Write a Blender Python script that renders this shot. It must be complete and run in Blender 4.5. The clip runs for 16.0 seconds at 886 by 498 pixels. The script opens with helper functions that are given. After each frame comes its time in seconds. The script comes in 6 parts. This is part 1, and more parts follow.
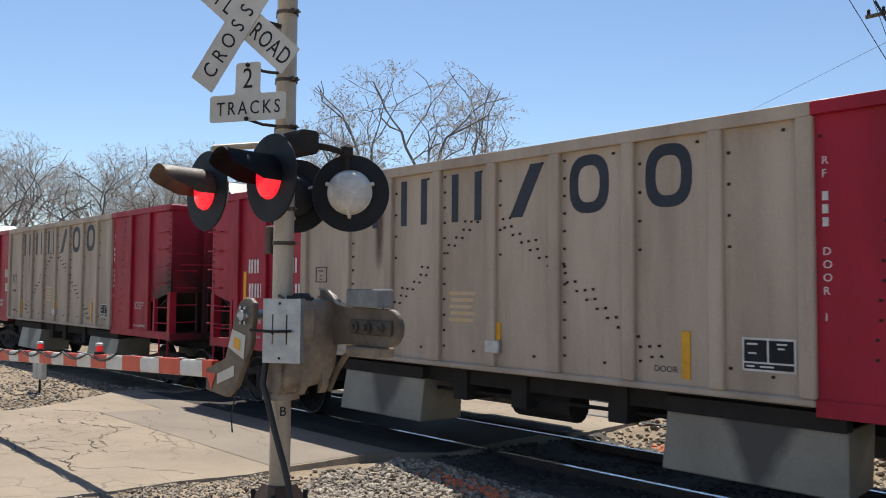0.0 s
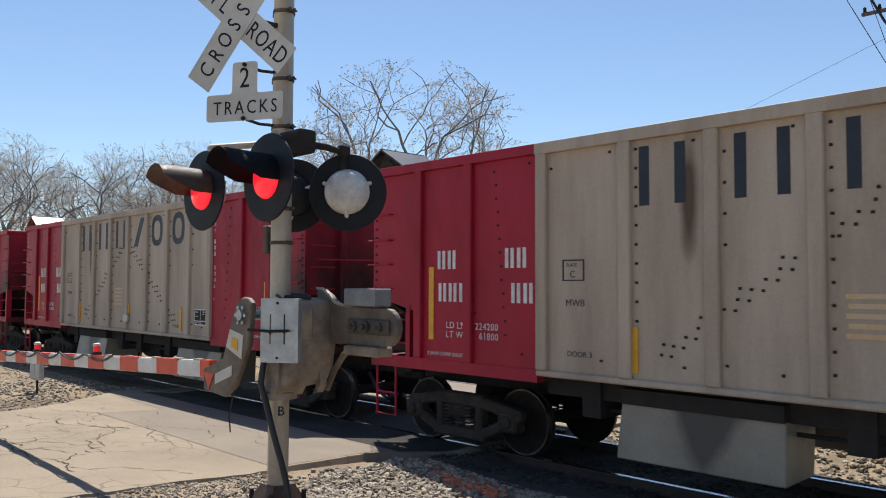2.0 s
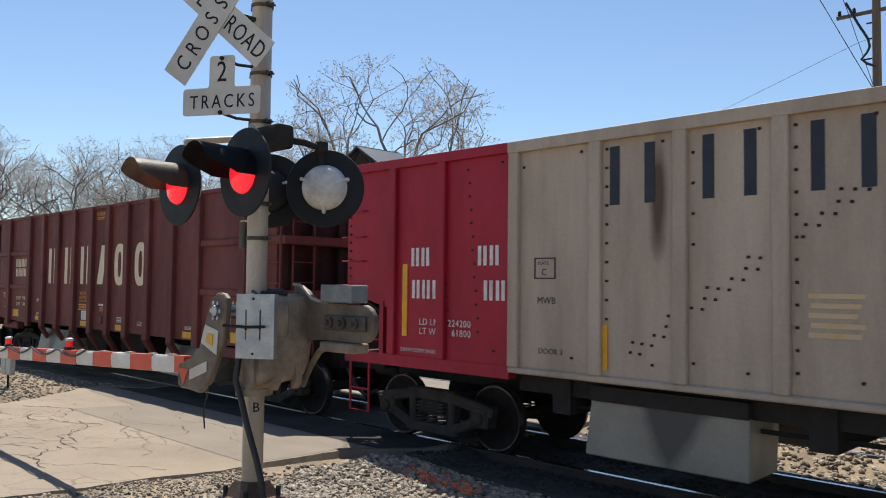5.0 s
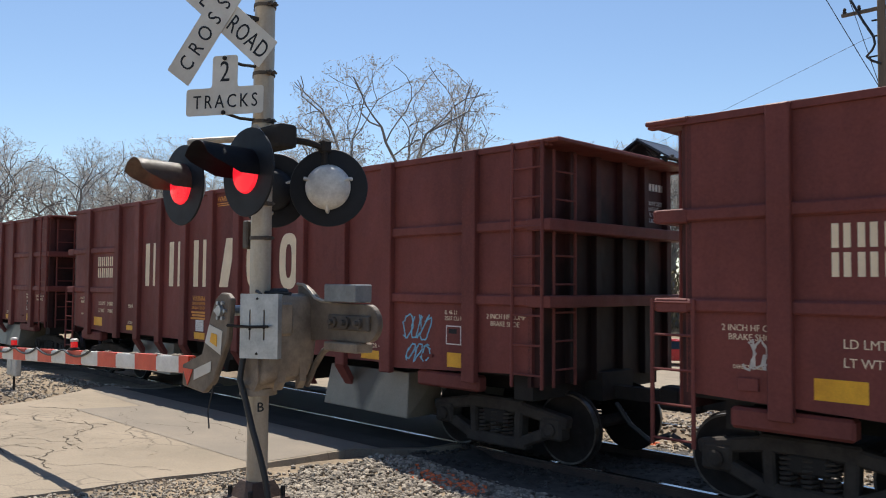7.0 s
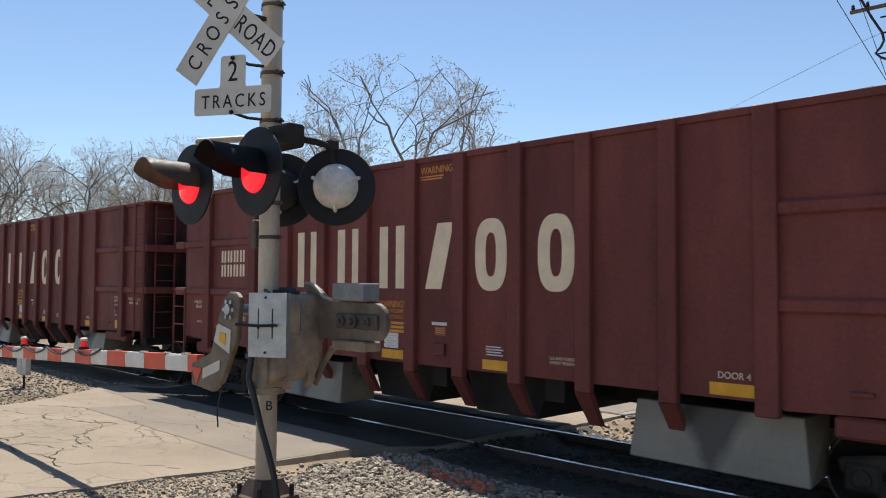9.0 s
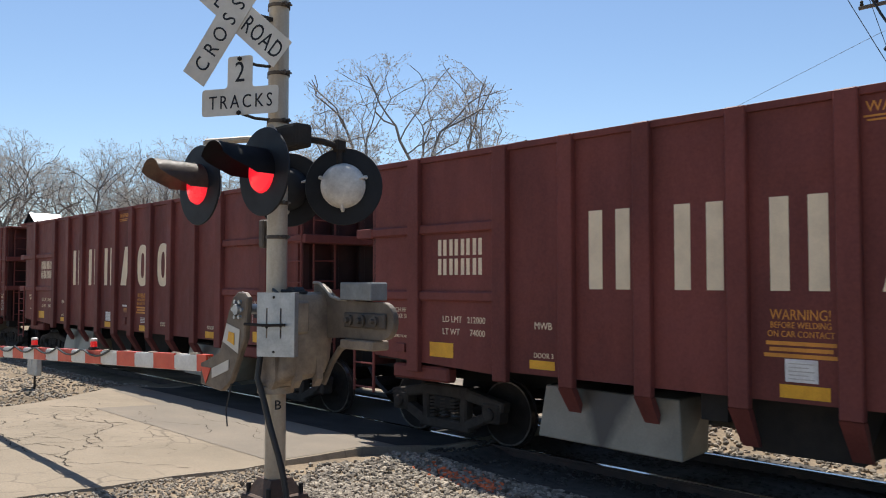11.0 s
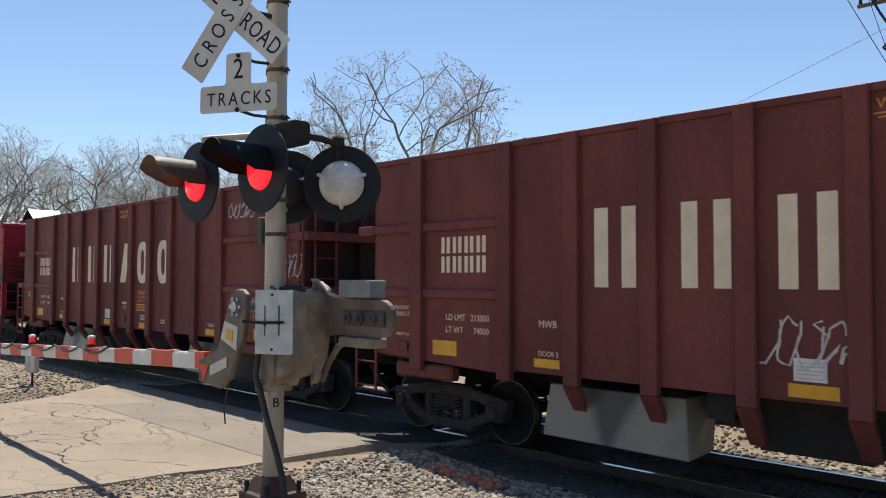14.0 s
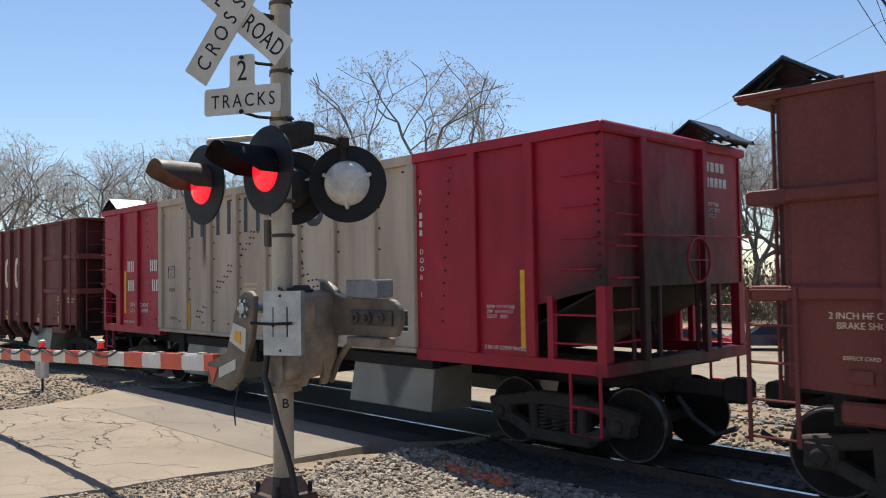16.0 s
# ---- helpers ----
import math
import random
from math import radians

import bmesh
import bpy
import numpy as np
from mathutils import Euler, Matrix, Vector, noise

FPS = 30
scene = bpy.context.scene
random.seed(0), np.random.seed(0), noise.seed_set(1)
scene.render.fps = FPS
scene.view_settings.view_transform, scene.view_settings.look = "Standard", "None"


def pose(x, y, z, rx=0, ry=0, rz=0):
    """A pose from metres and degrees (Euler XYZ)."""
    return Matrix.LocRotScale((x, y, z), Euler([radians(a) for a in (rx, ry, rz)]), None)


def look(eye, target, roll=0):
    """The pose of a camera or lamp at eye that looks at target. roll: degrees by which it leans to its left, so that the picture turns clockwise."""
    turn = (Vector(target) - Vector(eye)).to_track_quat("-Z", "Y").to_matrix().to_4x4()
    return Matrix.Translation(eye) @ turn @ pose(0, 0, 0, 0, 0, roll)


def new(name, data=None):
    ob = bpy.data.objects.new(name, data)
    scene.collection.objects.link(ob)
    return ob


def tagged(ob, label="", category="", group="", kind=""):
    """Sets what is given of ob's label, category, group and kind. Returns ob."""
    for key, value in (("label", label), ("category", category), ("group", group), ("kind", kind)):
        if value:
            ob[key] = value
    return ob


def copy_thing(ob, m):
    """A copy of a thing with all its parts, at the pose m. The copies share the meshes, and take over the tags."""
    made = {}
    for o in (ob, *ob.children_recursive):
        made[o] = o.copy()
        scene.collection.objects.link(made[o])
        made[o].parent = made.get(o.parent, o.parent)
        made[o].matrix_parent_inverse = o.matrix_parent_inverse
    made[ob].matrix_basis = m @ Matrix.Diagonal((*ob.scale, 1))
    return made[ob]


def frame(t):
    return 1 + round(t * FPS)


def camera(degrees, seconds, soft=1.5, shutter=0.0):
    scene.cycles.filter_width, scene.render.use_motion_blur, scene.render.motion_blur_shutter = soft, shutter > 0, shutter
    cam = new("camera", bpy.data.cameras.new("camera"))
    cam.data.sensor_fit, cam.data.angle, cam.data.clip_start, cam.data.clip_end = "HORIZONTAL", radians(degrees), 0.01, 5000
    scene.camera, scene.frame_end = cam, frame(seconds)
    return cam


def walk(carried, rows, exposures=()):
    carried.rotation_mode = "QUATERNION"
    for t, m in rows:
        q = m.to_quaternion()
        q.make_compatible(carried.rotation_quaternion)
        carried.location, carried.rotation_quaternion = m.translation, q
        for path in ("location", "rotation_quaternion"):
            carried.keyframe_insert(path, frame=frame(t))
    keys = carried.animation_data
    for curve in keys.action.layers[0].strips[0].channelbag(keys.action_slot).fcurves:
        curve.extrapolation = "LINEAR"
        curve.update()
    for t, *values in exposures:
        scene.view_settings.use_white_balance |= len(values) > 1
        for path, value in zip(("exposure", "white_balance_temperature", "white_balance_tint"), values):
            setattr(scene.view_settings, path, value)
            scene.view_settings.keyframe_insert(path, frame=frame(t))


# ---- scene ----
# The track runs along x; rail top is z = 0; the train comes from -x.
YC = 8.8          # centre line of the track
EYE_TO_SIDE = 7.19


def aim(x, y, z, yaw, pitch, roll):
    return pose(x, y, z, 90 + pitch, 0, yaw) @ pose(0, 0, 0, 0, 0, roll)


cam = camera(58.19, 16.0, soft=1.05, shutter=0.04)
walk(cam, [
    (0, aim(0.000, 0.000, 2.187, 46.32, 2.81, 0.43)),
    (0.5, aim(-0.006, 0.005, 2.187, 46.06, 2.78, 0.38)),
    (1, aim(-0.008, 0.004, 2.187, 45.86, 2.76, 0.40)),
    (1.5, aim(0.002, -0.003, 2.187, 46.00, 2.75, 0.39)),
    (2, aim(-0.002, 0.001, 2.187, 46.14, 2.74, 0.22)),
    (2.5, aim(-0.003, 0.006, 2.186, 45.97, 2.68, 0.04)),
    (3, aim(-0.003, 0.005, 2.183, 45.80, 2.69, 0.08)),
    (3.5, aim(-0.007, 0.011, 2.185, 45.80, 2.64, 0.05)),
    (4, aim(-0.005, 0.008, 2.187, 45.30, 2.58, 0.22)),
    (4.2, aim(0.001, 0.003, 2.187, 44.51, 2.54, 0.60)),
    (6.5, aim(0.008, 0.006, 2.183, 44.74, 2.54, 0.79)),
    (7, aim(0.004, 0.016, 2.181, 44.91, 2.53, 0.44)),
    (7.5, aim(0.011, 0.014, 2.180, 45.02, 2.51, 0.30)),
    (8, aim(0.013, 0.004, 2.181, 45.18, 2.48, 0.21)),
    (8.5, aim(0.009, 0.003, 2.179, 45.32, 2.44, 0.20)),
    (9, aim(0.006, 0.008, 2.181, 45.42, 2.43, 0.33)),
    (11.5, aim(0.013, 0.005, 2.177, 46.13, 2.36, 0.08)),
    (12, aim(0.010, 0.003, 2.179, 46.24, 2.36, 0.25)),
    (12.5, aim(0.007, 0.004, 2.180, 46.13, 2.31, 0.21)),
    (13, aim(0.006, 0.008, 2.177, 45.88, 2.27, 0.22)),
    (13.5, aim(0.010, 0.009, 2.179, 45.91, 2.27, 0.24)),
    (14, aim(0.005, 0.010, 2.178, 45.86, 2.21, 0.14)),
    (14.5, aim(0.003, 0.009, 2.178, 45.93, 2.23, -0.41)),
    (15, aim(0.005, 0.008, 2.183, 46.10, 2.14, -0.58)),
    (15.5, aim(0.002, 0.007, 2.178, 46.21, 2.13, -0.87)),
    (16, aim(-0.003, 0.010, 2.177, 46.29, 2.09, -0.90)),
], exposures=[(0, 0.45), (16, 0.45)])

# ---- world and sun ----
TO_SUN = Vector((-0.47, 0.345, 1.0)).normalized()
SUN_EL = math.asin(TO_SUN.z)
world = bpy.data.worlds.new("world")
scene.world = world
world.use_nodes = True
wn = world.node_tree
sky = wn.nodes.new("ShaderNodeTexSky")
sky.sky_type = "NISHITA"
sky.sun_disc = False
sky.sun_elevation = SUN_EL
sky.sun_rotation = math.atan2(TO_SUN.x, TO_SUN.y)
sky.air_density, sky.dust_density, sky.ozone_density = 1.0, 0.15, 3.2
wn.links.new(sky.outputs[0], wn.nodes["Background"].inputs[0])
wn.nodes["Background"].inputs[1].default_value = 0.097
sun = new("sun", bpy.data.lights.new("sun", "SUN"))
sun.data.energy, sun.data.angle, sun.data.color = 5.0, radians(0.53), (1.0, 0.95, 0.87)
sun.matrix_world = look(TO_SUN * 50, (0, 0, 0))


# ---- materials ----
def mat(name, color, rough=0.6, metal=0.0, color2=None, scale=3.0, grain=60.0, bump=0.15, streak=0.0, island=0.0, spec=0.5, fleck=0.1, dent=0.0):
    """A principled surface: two scales of variation between two colours, optional vertical streaks, and fine relief."""
    m = bpy.data.materials.new(name)
    m.use_nodes = True
    nt = m.node_tree
    n, l = nt.nodes, nt.links
    b = n["Principled BSDF"]
    color2 = color2 or tuple(c * 0.72 for c in color)
    tc = n.new("ShaderNodeTexCoord")
    big = n.new("ShaderNodeTexNoise")
    big.inputs["Scale"].default_value, big.inputs["Detail"].default_value, big.inputs["Roughness"].default_value = scale, 6, 0.62
    fine = n.new("ShaderNodeTexNoise")
    fine.inputs["Scale"].default_value, fine.inputs["Detail"].default_value = grain, 4
    l.new(tc.outputs["Object"], fine.inputs["Vector"])
    if streak:
        mp = n.new("ShaderNodeMapping")
        mp.inputs["Scale"].default_value = (1, 1, streak)
        l.new(tc.outputs["Object"], mp.inputs["Vector"])
        l.new(mp.outputs[0], big.inputs["Vector"])
    else:
        l.new(tc.outputs["Object"], big.inputs["Vector"])
    ramp = n.new("ShaderNodeMapRange")
    ramp.inputs[1].default_value, ramp.inputs[2].default_value = 0.36, 0.66
    l.new(big.outputs[0], ramp.inputs[0])
    mix = n.new("ShaderNodeMix")
    mix.data_type = "RGBA"
    mix.inputs[6].default_value, mix.inputs[7].default_value = (*color, 1), (*color2, 1)
    l.new(ramp.outputs[0], mix.inputs[0])
    mul = n.new("ShaderNodeMix")
    mul.data_type, mul.blend_type = "RGBA", "MULTIPLY"
    mul.inputs[0].default_value = 1.0
    r2 = n.new("ShaderNodeMapRange")
    r2.inputs[1].default_value, r2.inputs[2].default_value, r2.inputs[3].default_value, r2.inputs[4].default_value = 0.25, 0.75, 1 - fleck, 1 + fleck * 0.55
    l.new(fine.outputs[0], r2.inputs[0])
    l.new(mix.outputs[2], mul.inputs[6])
    l.new(r2.outputs[0], mul.inputs[7])
    out = mul.outputs[2]
    if island:
        geo = n.new("ShaderNodeNewGeometry")
        r3 = n.new("ShaderNodeMapRange")
        r3.inputs[3].default_value, r3.inputs[4].default_value = 1 - island, 1 + island * 0.6
        l.new(geo.outputs["Random Per Island"], r3.inputs[0])
        m3 = n.new("ShaderNodeMix")
        m3.data_type, m3.blend_type = "RGBA", "MULTIPLY"
        m3.inputs[0].default_value = 1.0
        l.new(out, m3.inputs[6])
        l.new(r3.outputs[0], m3.inputs[7])
        out = m3.outputs[2]
    l.new(out, b.inputs["Base Color"])
    rr = n.new("ShaderNodeMapRange")
    rr.inputs[3].default_value, rr.inputs[4].default_value = max(0.04, rough - 0.12), min(1.0, rough + 0.12)
    l.new(big.outputs[0], rr.inputs[0])
    l.new(rr.outputs[0], b.inputs["Roughness"])
    b.inputs["Metallic"].default_value = metal
    b.inputs["Specular IOR Level"].default_value = spec
    if bump:
        bp = n.new("ShaderNodeBump")
        bp.inputs["Strength"].default_value, bp.inputs["Distance"].default_value = bump, 0.01
        l.new(fine.outputs[0], bp.inputs["Height"])
        if dent:
            wave = n.new("ShaderNodeTexNoise")
            wave.inputs["Scale"].default_value, wave.inputs["Detail"].default_value = 1.6, 2
            l.new(tc.outputs["Object"], wave.inputs["Vector"])
            b2 = n.new("ShaderNodeBump")
            b2.inputs["Strength"].default_value, b2.inputs["Distance"].default_value = 1.0, dent
            l.new(wave.outputs[0], b2.inputs["Height"])
            l.new(b2.outputs[0], bp.inputs["Normal"])
        l.new(bp.outputs[0], b.inputs["Normal"])
    return m


def glow(name, color, strength):
    m = mat(name, color, 0.25, bump=0.05)
    b = m.node_tree.nodes["Principled BSDF"]
    b.inputs["Emission Color"].default_value = (*color, 1)
    b.inputs["Emission Strength"].default_value = strength
    return m


M_RED = mat("red_car_paint", (0.42, 0.015, 0.040), 0.5, color2=(0.29, 0.012, 0.028), scale=1.3, grain=45, streak=0.35, bump=0.03, spec=0.3, fleck=0.1, dent=0.05)
M_WHITE = mat("weathered_cream_paint", (0.545, 0.445, 0.35), 0.6, color2=(0.38, 0.30, 0.23), scale=1.7, grain=30, streak=0.16, bump=0.03, spec=0.25, fleck=0.07)
M_BROWN = mat("oxide_brown_paint", (0.21, 0.062, 0.053), 0.58, color2=(0.135, 0.043, 0.038), scale=1.2, grain=35, streak=0.3, bump=0.04, spec=0.16, fleck=0.14, dent=0.06)
M_GRIME = mat("sooty_steel", (0.028, 0.025, 0.024), 0.85, color2=(0.042, 0.036, 0.032), scale=5, grain=70, bump=0.2, spec=0.2)
M_TRUCK = mat("dusty_truck_steel", (0.07, 0.058, 0.05), 0.85, color2=(0.045, 0.037, 0.033), scale=6, grain=60, bump=0.2, spec=0.2)
M_WHEEL = mat("worn_wheel_steel", (0.027, 0.022, 0.02), 0.85, 0.0, scale=8, spec=0.2)
M_TREAD = mat("polished_wheel_rim", (0.17, 0.16, 0.155), 0.4, 0.9, scale=9, bump=0.05, color2=(0.07, 0.062, 0.058))
M_CHUTE = mat("galvanised_chute_sheet", (0.30, 0.255, 0.195), 0.45, 0.0, color2=(0.22, 0.185, 0.14), scale=1.5, grain=40, bump=0.05)
M_YELLOW = mat("yellow_reflector", (0.85, 0.43, 0.02), 0.45, scale=5, color2=(0.7, 0.33, 0.015))
M_NAVY = mat("black_blue_letter", (0.018, 0.024, 0.04), 0.5, scale=4)
M_CREAM = mat("cream_letter", (0.86, 0.70, 0.49), 0.55, scale=4, color2=(0.74, 0.60, 0.42), fleck=0.05)
M_STENCIL = mat("white_stencil", (0.8, 0.77, 0.74), 0.55, scale=8)
M_BLACK = mat("flat_black_paint", (0.014, 0.016, 0.021), 0.6, scale=6, bump=0.03, spec=0.3)
# black hood with the sun's sheen put into a lighter brown
M_HOOD = mat("sun_faded_hood", (0.16, 0.12, 0.09), 0.45, scale=6, color2=(0.09, 0.065, 0.05), bump=0.05)
M_UPPER = mat("dull_zinc_block", (0.27, 0.28, 0.28), 0.5, 0.3, scale=8, color2=(0.20, 0.20, 0.20))
M_ARMCAST = mat("grimy_brown_arm", (0.20, 0.155, 0.115), 0.6, 0.1, scale=6, color2=(0.11, 0.085, 0.065), bump=0.15)
M_ORANGE = mat("orange_lettering", (0.75, 0.3, 0.04), 0.5, scale=6)
M_SIGN = mat("white_sign_sheet", (0.66, 0.63, 0.57), 0.5, scale=3, color2=(0.52, 0.48, 0.42), bump=0.01, fleck=0.03)
M_ALU = mat("brushed_aluminium", (0.52, 0.45, 0.36), 0.5, 0.35, scale=5, color2=(0.36, 0.29, 0.22), streak=0.15, bump=0.05)
M_GALV = mat("galvanised_plate", (0.50, 0.52, 0.54), 0.45, 0.7, scale=9, color2=(0.38, 0.40, 0.42), bump=0.06)
M_CAST = mat("weathered_tan_casting", (0.33, 0.26, 0.19), 0.6, 0.15, scale=5, color2=(0.17, 0.13, 0.10), bump=0.12)
M_RUSTBASE = mat("rusty_base_casting", (0.10, 0.055, 0.035), 0.8, color2=(0.055, 0.035, 0.028), scale=9, bump=0.4)
M_ARMWHITE = mat("white_gate_arm", (0.78, 0.75, 0.70), 0.5, scale=5, color2=(0.66, 0.62, 0.56))
M_ARMRED = mat("red_reflective_stripe", (0.72, 0.07, 0.03), 0.4, scale=5, color2=(0.6, 0.05, 0.025))
M_CABLE = mat("black_cable", (0.02, 0.02, 0.022), 0.5, scale=9)
M_LENS_ON = glow("lit_red_lens", (1.0, 0.02, 0.04), 0.55)
M_ARMLENS = glow("small_red_lens", (0.8, 0.02, 0.02), 0.25)
M_LENS_DIM = glow("dim_red_lens", (0.75, 0.03, 0.025), 0.22)
M_SILVER = mat("silver_lamp_housing", (0.74, 0.72, 0.68), 0.5, 0.1, scale=9, color2=(0.5, 0.48, 0.45), bump=0.05)
M_RAIL = mat("rusty_rail_side", (0.09, 0.055, 0.04), 0.7, color2=(0.05, 0.035, 0.03), scale=5)
M_RAILTOP = mat("polished_rail_head", (0.55, 0.57, 0.6), 0.18, 1.0, scale=20, bump=0.02)
M_TIE = mat("creosoted_tie", (0.07, 0.05, 0.04), 0.85, scale=7, bump=0.4)
M_STONE = mat("ballast_stone", (0.42, 0.36, 0.28), 0.9, color2=(0.20, 0.17, 0.14), scale=9, grain=60, bump=0.2, island=0.55, spec=0.2)
M_PAINTED = mat("orange_marked_stone", (0.9, 0.19, 0.06), 0.8, color2=(0.62, 0.15, 0.06), scale=12, island=0.3)
M_GROUND = mat("gravelly_dirt", (0.31, 0.24, 0.165), 0.95, color2=(0.18, 0.14, 0.098), scale=1.1, grain=26, bump=0.8, spec=0.1, fleck=0.3)
M_ROAD = mat("worn_asphalt", (0.315, 0.258, 0.192), 0.9, color2=(0.24, 0.20, 0.15), scale=0.5, grain=70, bump=0.3, spec=0.12, fleck=0.22)
M_PATCH = mat("darker_asphalt_patch", (0.215, 0.185, 0.15), 0.9, color2=(0.26, 0.22, 0.175), scale=0.9, grain=80, bump=0.3, spec=0.12, fleck=0.2)
M_CRACK = mat("open_crack", (0.085, 0.07, 0.055), 0.9, scale=6, spec=0.1)
M_BARK = mat("grey_brown_bark", (0.25, 0.225, 0.205), 0.9, color2=(0.17, 0.155, 0.145), scale=2, grain=20, spec=0.1)
M_TWIG = mat("budding_twigs", (0.56, 0.52, 0.48), 0.9, color2=(0.44, 0.41, 0.38), scale=0.4, grain=8, bump=0, spec=0.1)
M_BUD = mat("pale_buds", (0.62, 0.58, 0.52), 0.9, color2=(0.50, 0.47, 0.42), scale=0.4, grain=8, bump=0, spec=0.1)
M_BUSH = mat("spring_undergrowth", (0.20, 0.175, 0.095), 0.9, color2=(0.26, 0.20, 0.13), scale=0.5, grain=8, island=0.5, bump=0, spec=0.1)
M_POLE = mat("utility_pole_wood", (0.16, 0.12, 0.09), 0.85, scale=5, streak=0.1)
M_PANEL = mat("dark_solar_panel", (0.02, 0.025, 0.04), 0.45, scale=8, bump=0)
M_RUST = mat("rust_brown_sheet", (0.30, 0.13, 0.07), 0.75, color2=(0.2, 0.08, 0.045), scale=4)
M_CARRED = mat("red_car_body", (0.5, 0.02, 0.03), 0.25, scale=2, bump=0)
M_CARDARK = mat("dark_blue_car_body", (0.03, 0.045, 0.09), 0.2, scale=2, bump=0)
M_CARWHITE = mat("white_car_body", (0.75, 0.75, 0.75), 0.25, scale=2, bump=0)
M_GLASS = mat("dark_car_window", (0.02, 0.025, 0.03), 0.08, scale=2, bump=0)
M_TYRE = mat("tyre_rubber", (0.02, 0.02, 0.02), 0.8, scale=9)
M_CYAN = mat("pale_blue_spray_paint", (0.2, 0.5, 0.68), 0.5, scale=9)
# crossing panel, its colour lowered to carry the shade under the train
M_PANELFILL = mat("oily_crossing_panel", (0.035, 0.033, 0.032), 0.8, color2=(0.055, 0.05, 0.046), scale=2, grain=60)
# fouled ballast, with the shade beneath the train put into its colour
M_FOULSHADE = mat("oil_blackened_ballast", (0.085, 0.075, 0.066), 0.9, color2=(0.05, 0.045, 0.04), scale=7, grain=50, island=0.4, spec=0.2)
M_CASTDARK = mat("dark_brown_casting", (0.10, 0.08, 0.065), 0.6, 0.1, scale=6, color2=(0.055, 0.045, 0.038), bump=0.15)
# the train's shade on the road, put into a tarmac colour
M_TARSHADE = mat("dark_crossing_tarmac", (0.06, 0.056, 0.052), 0.9, color2=(0.04, 0.038, 0.036), scale=1.5, grain=80, bump=0.3, spec=0.12, fleck=0.2)
M_FADED = mat("bleached_yellow_paint", (0.62, 0.42, 0.20), 0.6, color2=(0.60, 0.47, 0.33), scale=6)
M_SPRAY = mat("grey_white_spray_paint", (0.62, 0.57, 0.52), 0.5, scale=9)


def stained(name, base, stain, centre, radii, edge=0.35):
    """A copy of a paint with one sooty patch of a ragged round shape."""
    m = base.copy()
    m.name = name
    nt = m.node_tree
    n, l = nt.nodes, nt.links
    b = n["Principled BSDF"]
    old = b.inputs["Base Color"].links[0].from_socket
    tc = n.new("ShaderNodeTexCoord")
    mp = n.new("ShaderNodeMapping")
    mp.inputs["Location"].default_value = tuple(-c / r for c, r in zip(centre, radii))
    mp.inputs["Scale"].default_value = tuple(1 / r for r in radii)
    l.new(tc.outputs["Object"], mp.inputs["Vector"])
    ln = n.new("ShaderNodeVectorMath")
    ln.operation = "LENGTH"
    l.new(mp.outputs[0], ln.inputs[0])
    nz = n.new("ShaderNodeTexNoise")
    nz.inputs["Scale"].default_value, nz.inputs["Detail"].default_value = 2.2, 6
    l.new(tc.outputs["Object"], nz.inputs["Vector"])
    ad = n.new("ShaderNodeMath")
    ad.operation = "MULTIPLY_ADD"
    ad.inputs[1].default_value, ad.inputs[2].default_value = 0.9, -0.45
    l.new(nz.outputs[0], ad.inputs[0])
    sm = n.new("ShaderNodeMath")
    l.new(ln.outputs["Value"], sm.inputs[0])
    l.new(ad.outputs[0], sm.inputs[1])
    rg = n.new("ShaderNodeMapRange")
    rg.inputs[1].default_value, rg.inputs[2].default_value, rg.inputs[3].default_value, rg.inputs[4].default_value = 1 - edge, 1 + edge, 0.93, 0.0
    l.new(sm.outputs[0], rg.inputs[0])
    mx = n.new("ShaderNodeMix")
    mx.data_type = "RGBA"
    mx.inputs[7].default_value = (*stain, 1)
    l.new(rg.outputs[0], mx.inputs[0])
    l.new(old, mx.inputs[6])
    l.new(mx.outputs[2], b.inputs["Base Color"])
    return m


def run_stain(name, base, stain, x):
    """A copy of a sheet's finish with one dark run, broad at the top and narrow at the foot."""
    m = base.copy()
    m.name = name
    nt = m.node_tree
    n, l = nt.nodes, nt.links
    b = n["Principled BSDF"]
    old = b.inputs["Base Color"].links[0].from_socket
    tc = n.new("ShaderNodeTexCoord")
    sp = n.new("ShaderNodeSeparateXYZ")
    l.new(tc.outputs["Object"], sp.inputs[0])
    nz = n.new("ShaderNodeTexNoise")
    nz.inputs["Scale"].default_value, nz.inputs["Detail"].default_value = 4.0, 5
    l.new(tc.outputs["Object"], nz.inputs["Vector"])

    def calc(op, a, c, d=0.0):
        q = n.new("ShaderNodeMath")
        q.operation = op
        for k, v in enumerate((a, c, d)):
            if isinstance(v, (int, float)):
                q.inputs[k].default_value = v
            else:
                l.new(v, q.inputs[k])
        return q.outputs[0]

    off = calc("ABSOLUTE", calc("ADD", sp.outputs[0], -x), 0.0)
    half = calc("MULTIPLY_ADD", sp.outputs[2], 0.52, -0.13)
    edge = calc("ADD", calc("SUBTRACT", off, half), calc("MULTIPLY_ADD", nz.outputs[0], 0.16, -0.08))
    rg = n.new("ShaderNodeMapRange")
    rg.inputs[1].default_value, rg.inputs[2].default_value, rg.inputs[3].default_value, rg.inputs[4].default_value = -0.10, 0.05, 0.9, 0.0
    l.new(edge, rg.inputs[0])
    mx = n.new("ShaderNodeMix")
    mx.data_type = "RGBA"
    mx.inputs[7].default_value = (*stain, 1)
    l.new(rg.outputs[0], mx.inputs[0])
    l.new(old, mx.inputs[6])
    l.new(mx.outputs[2], b.inputs["Base Color"])
    return m


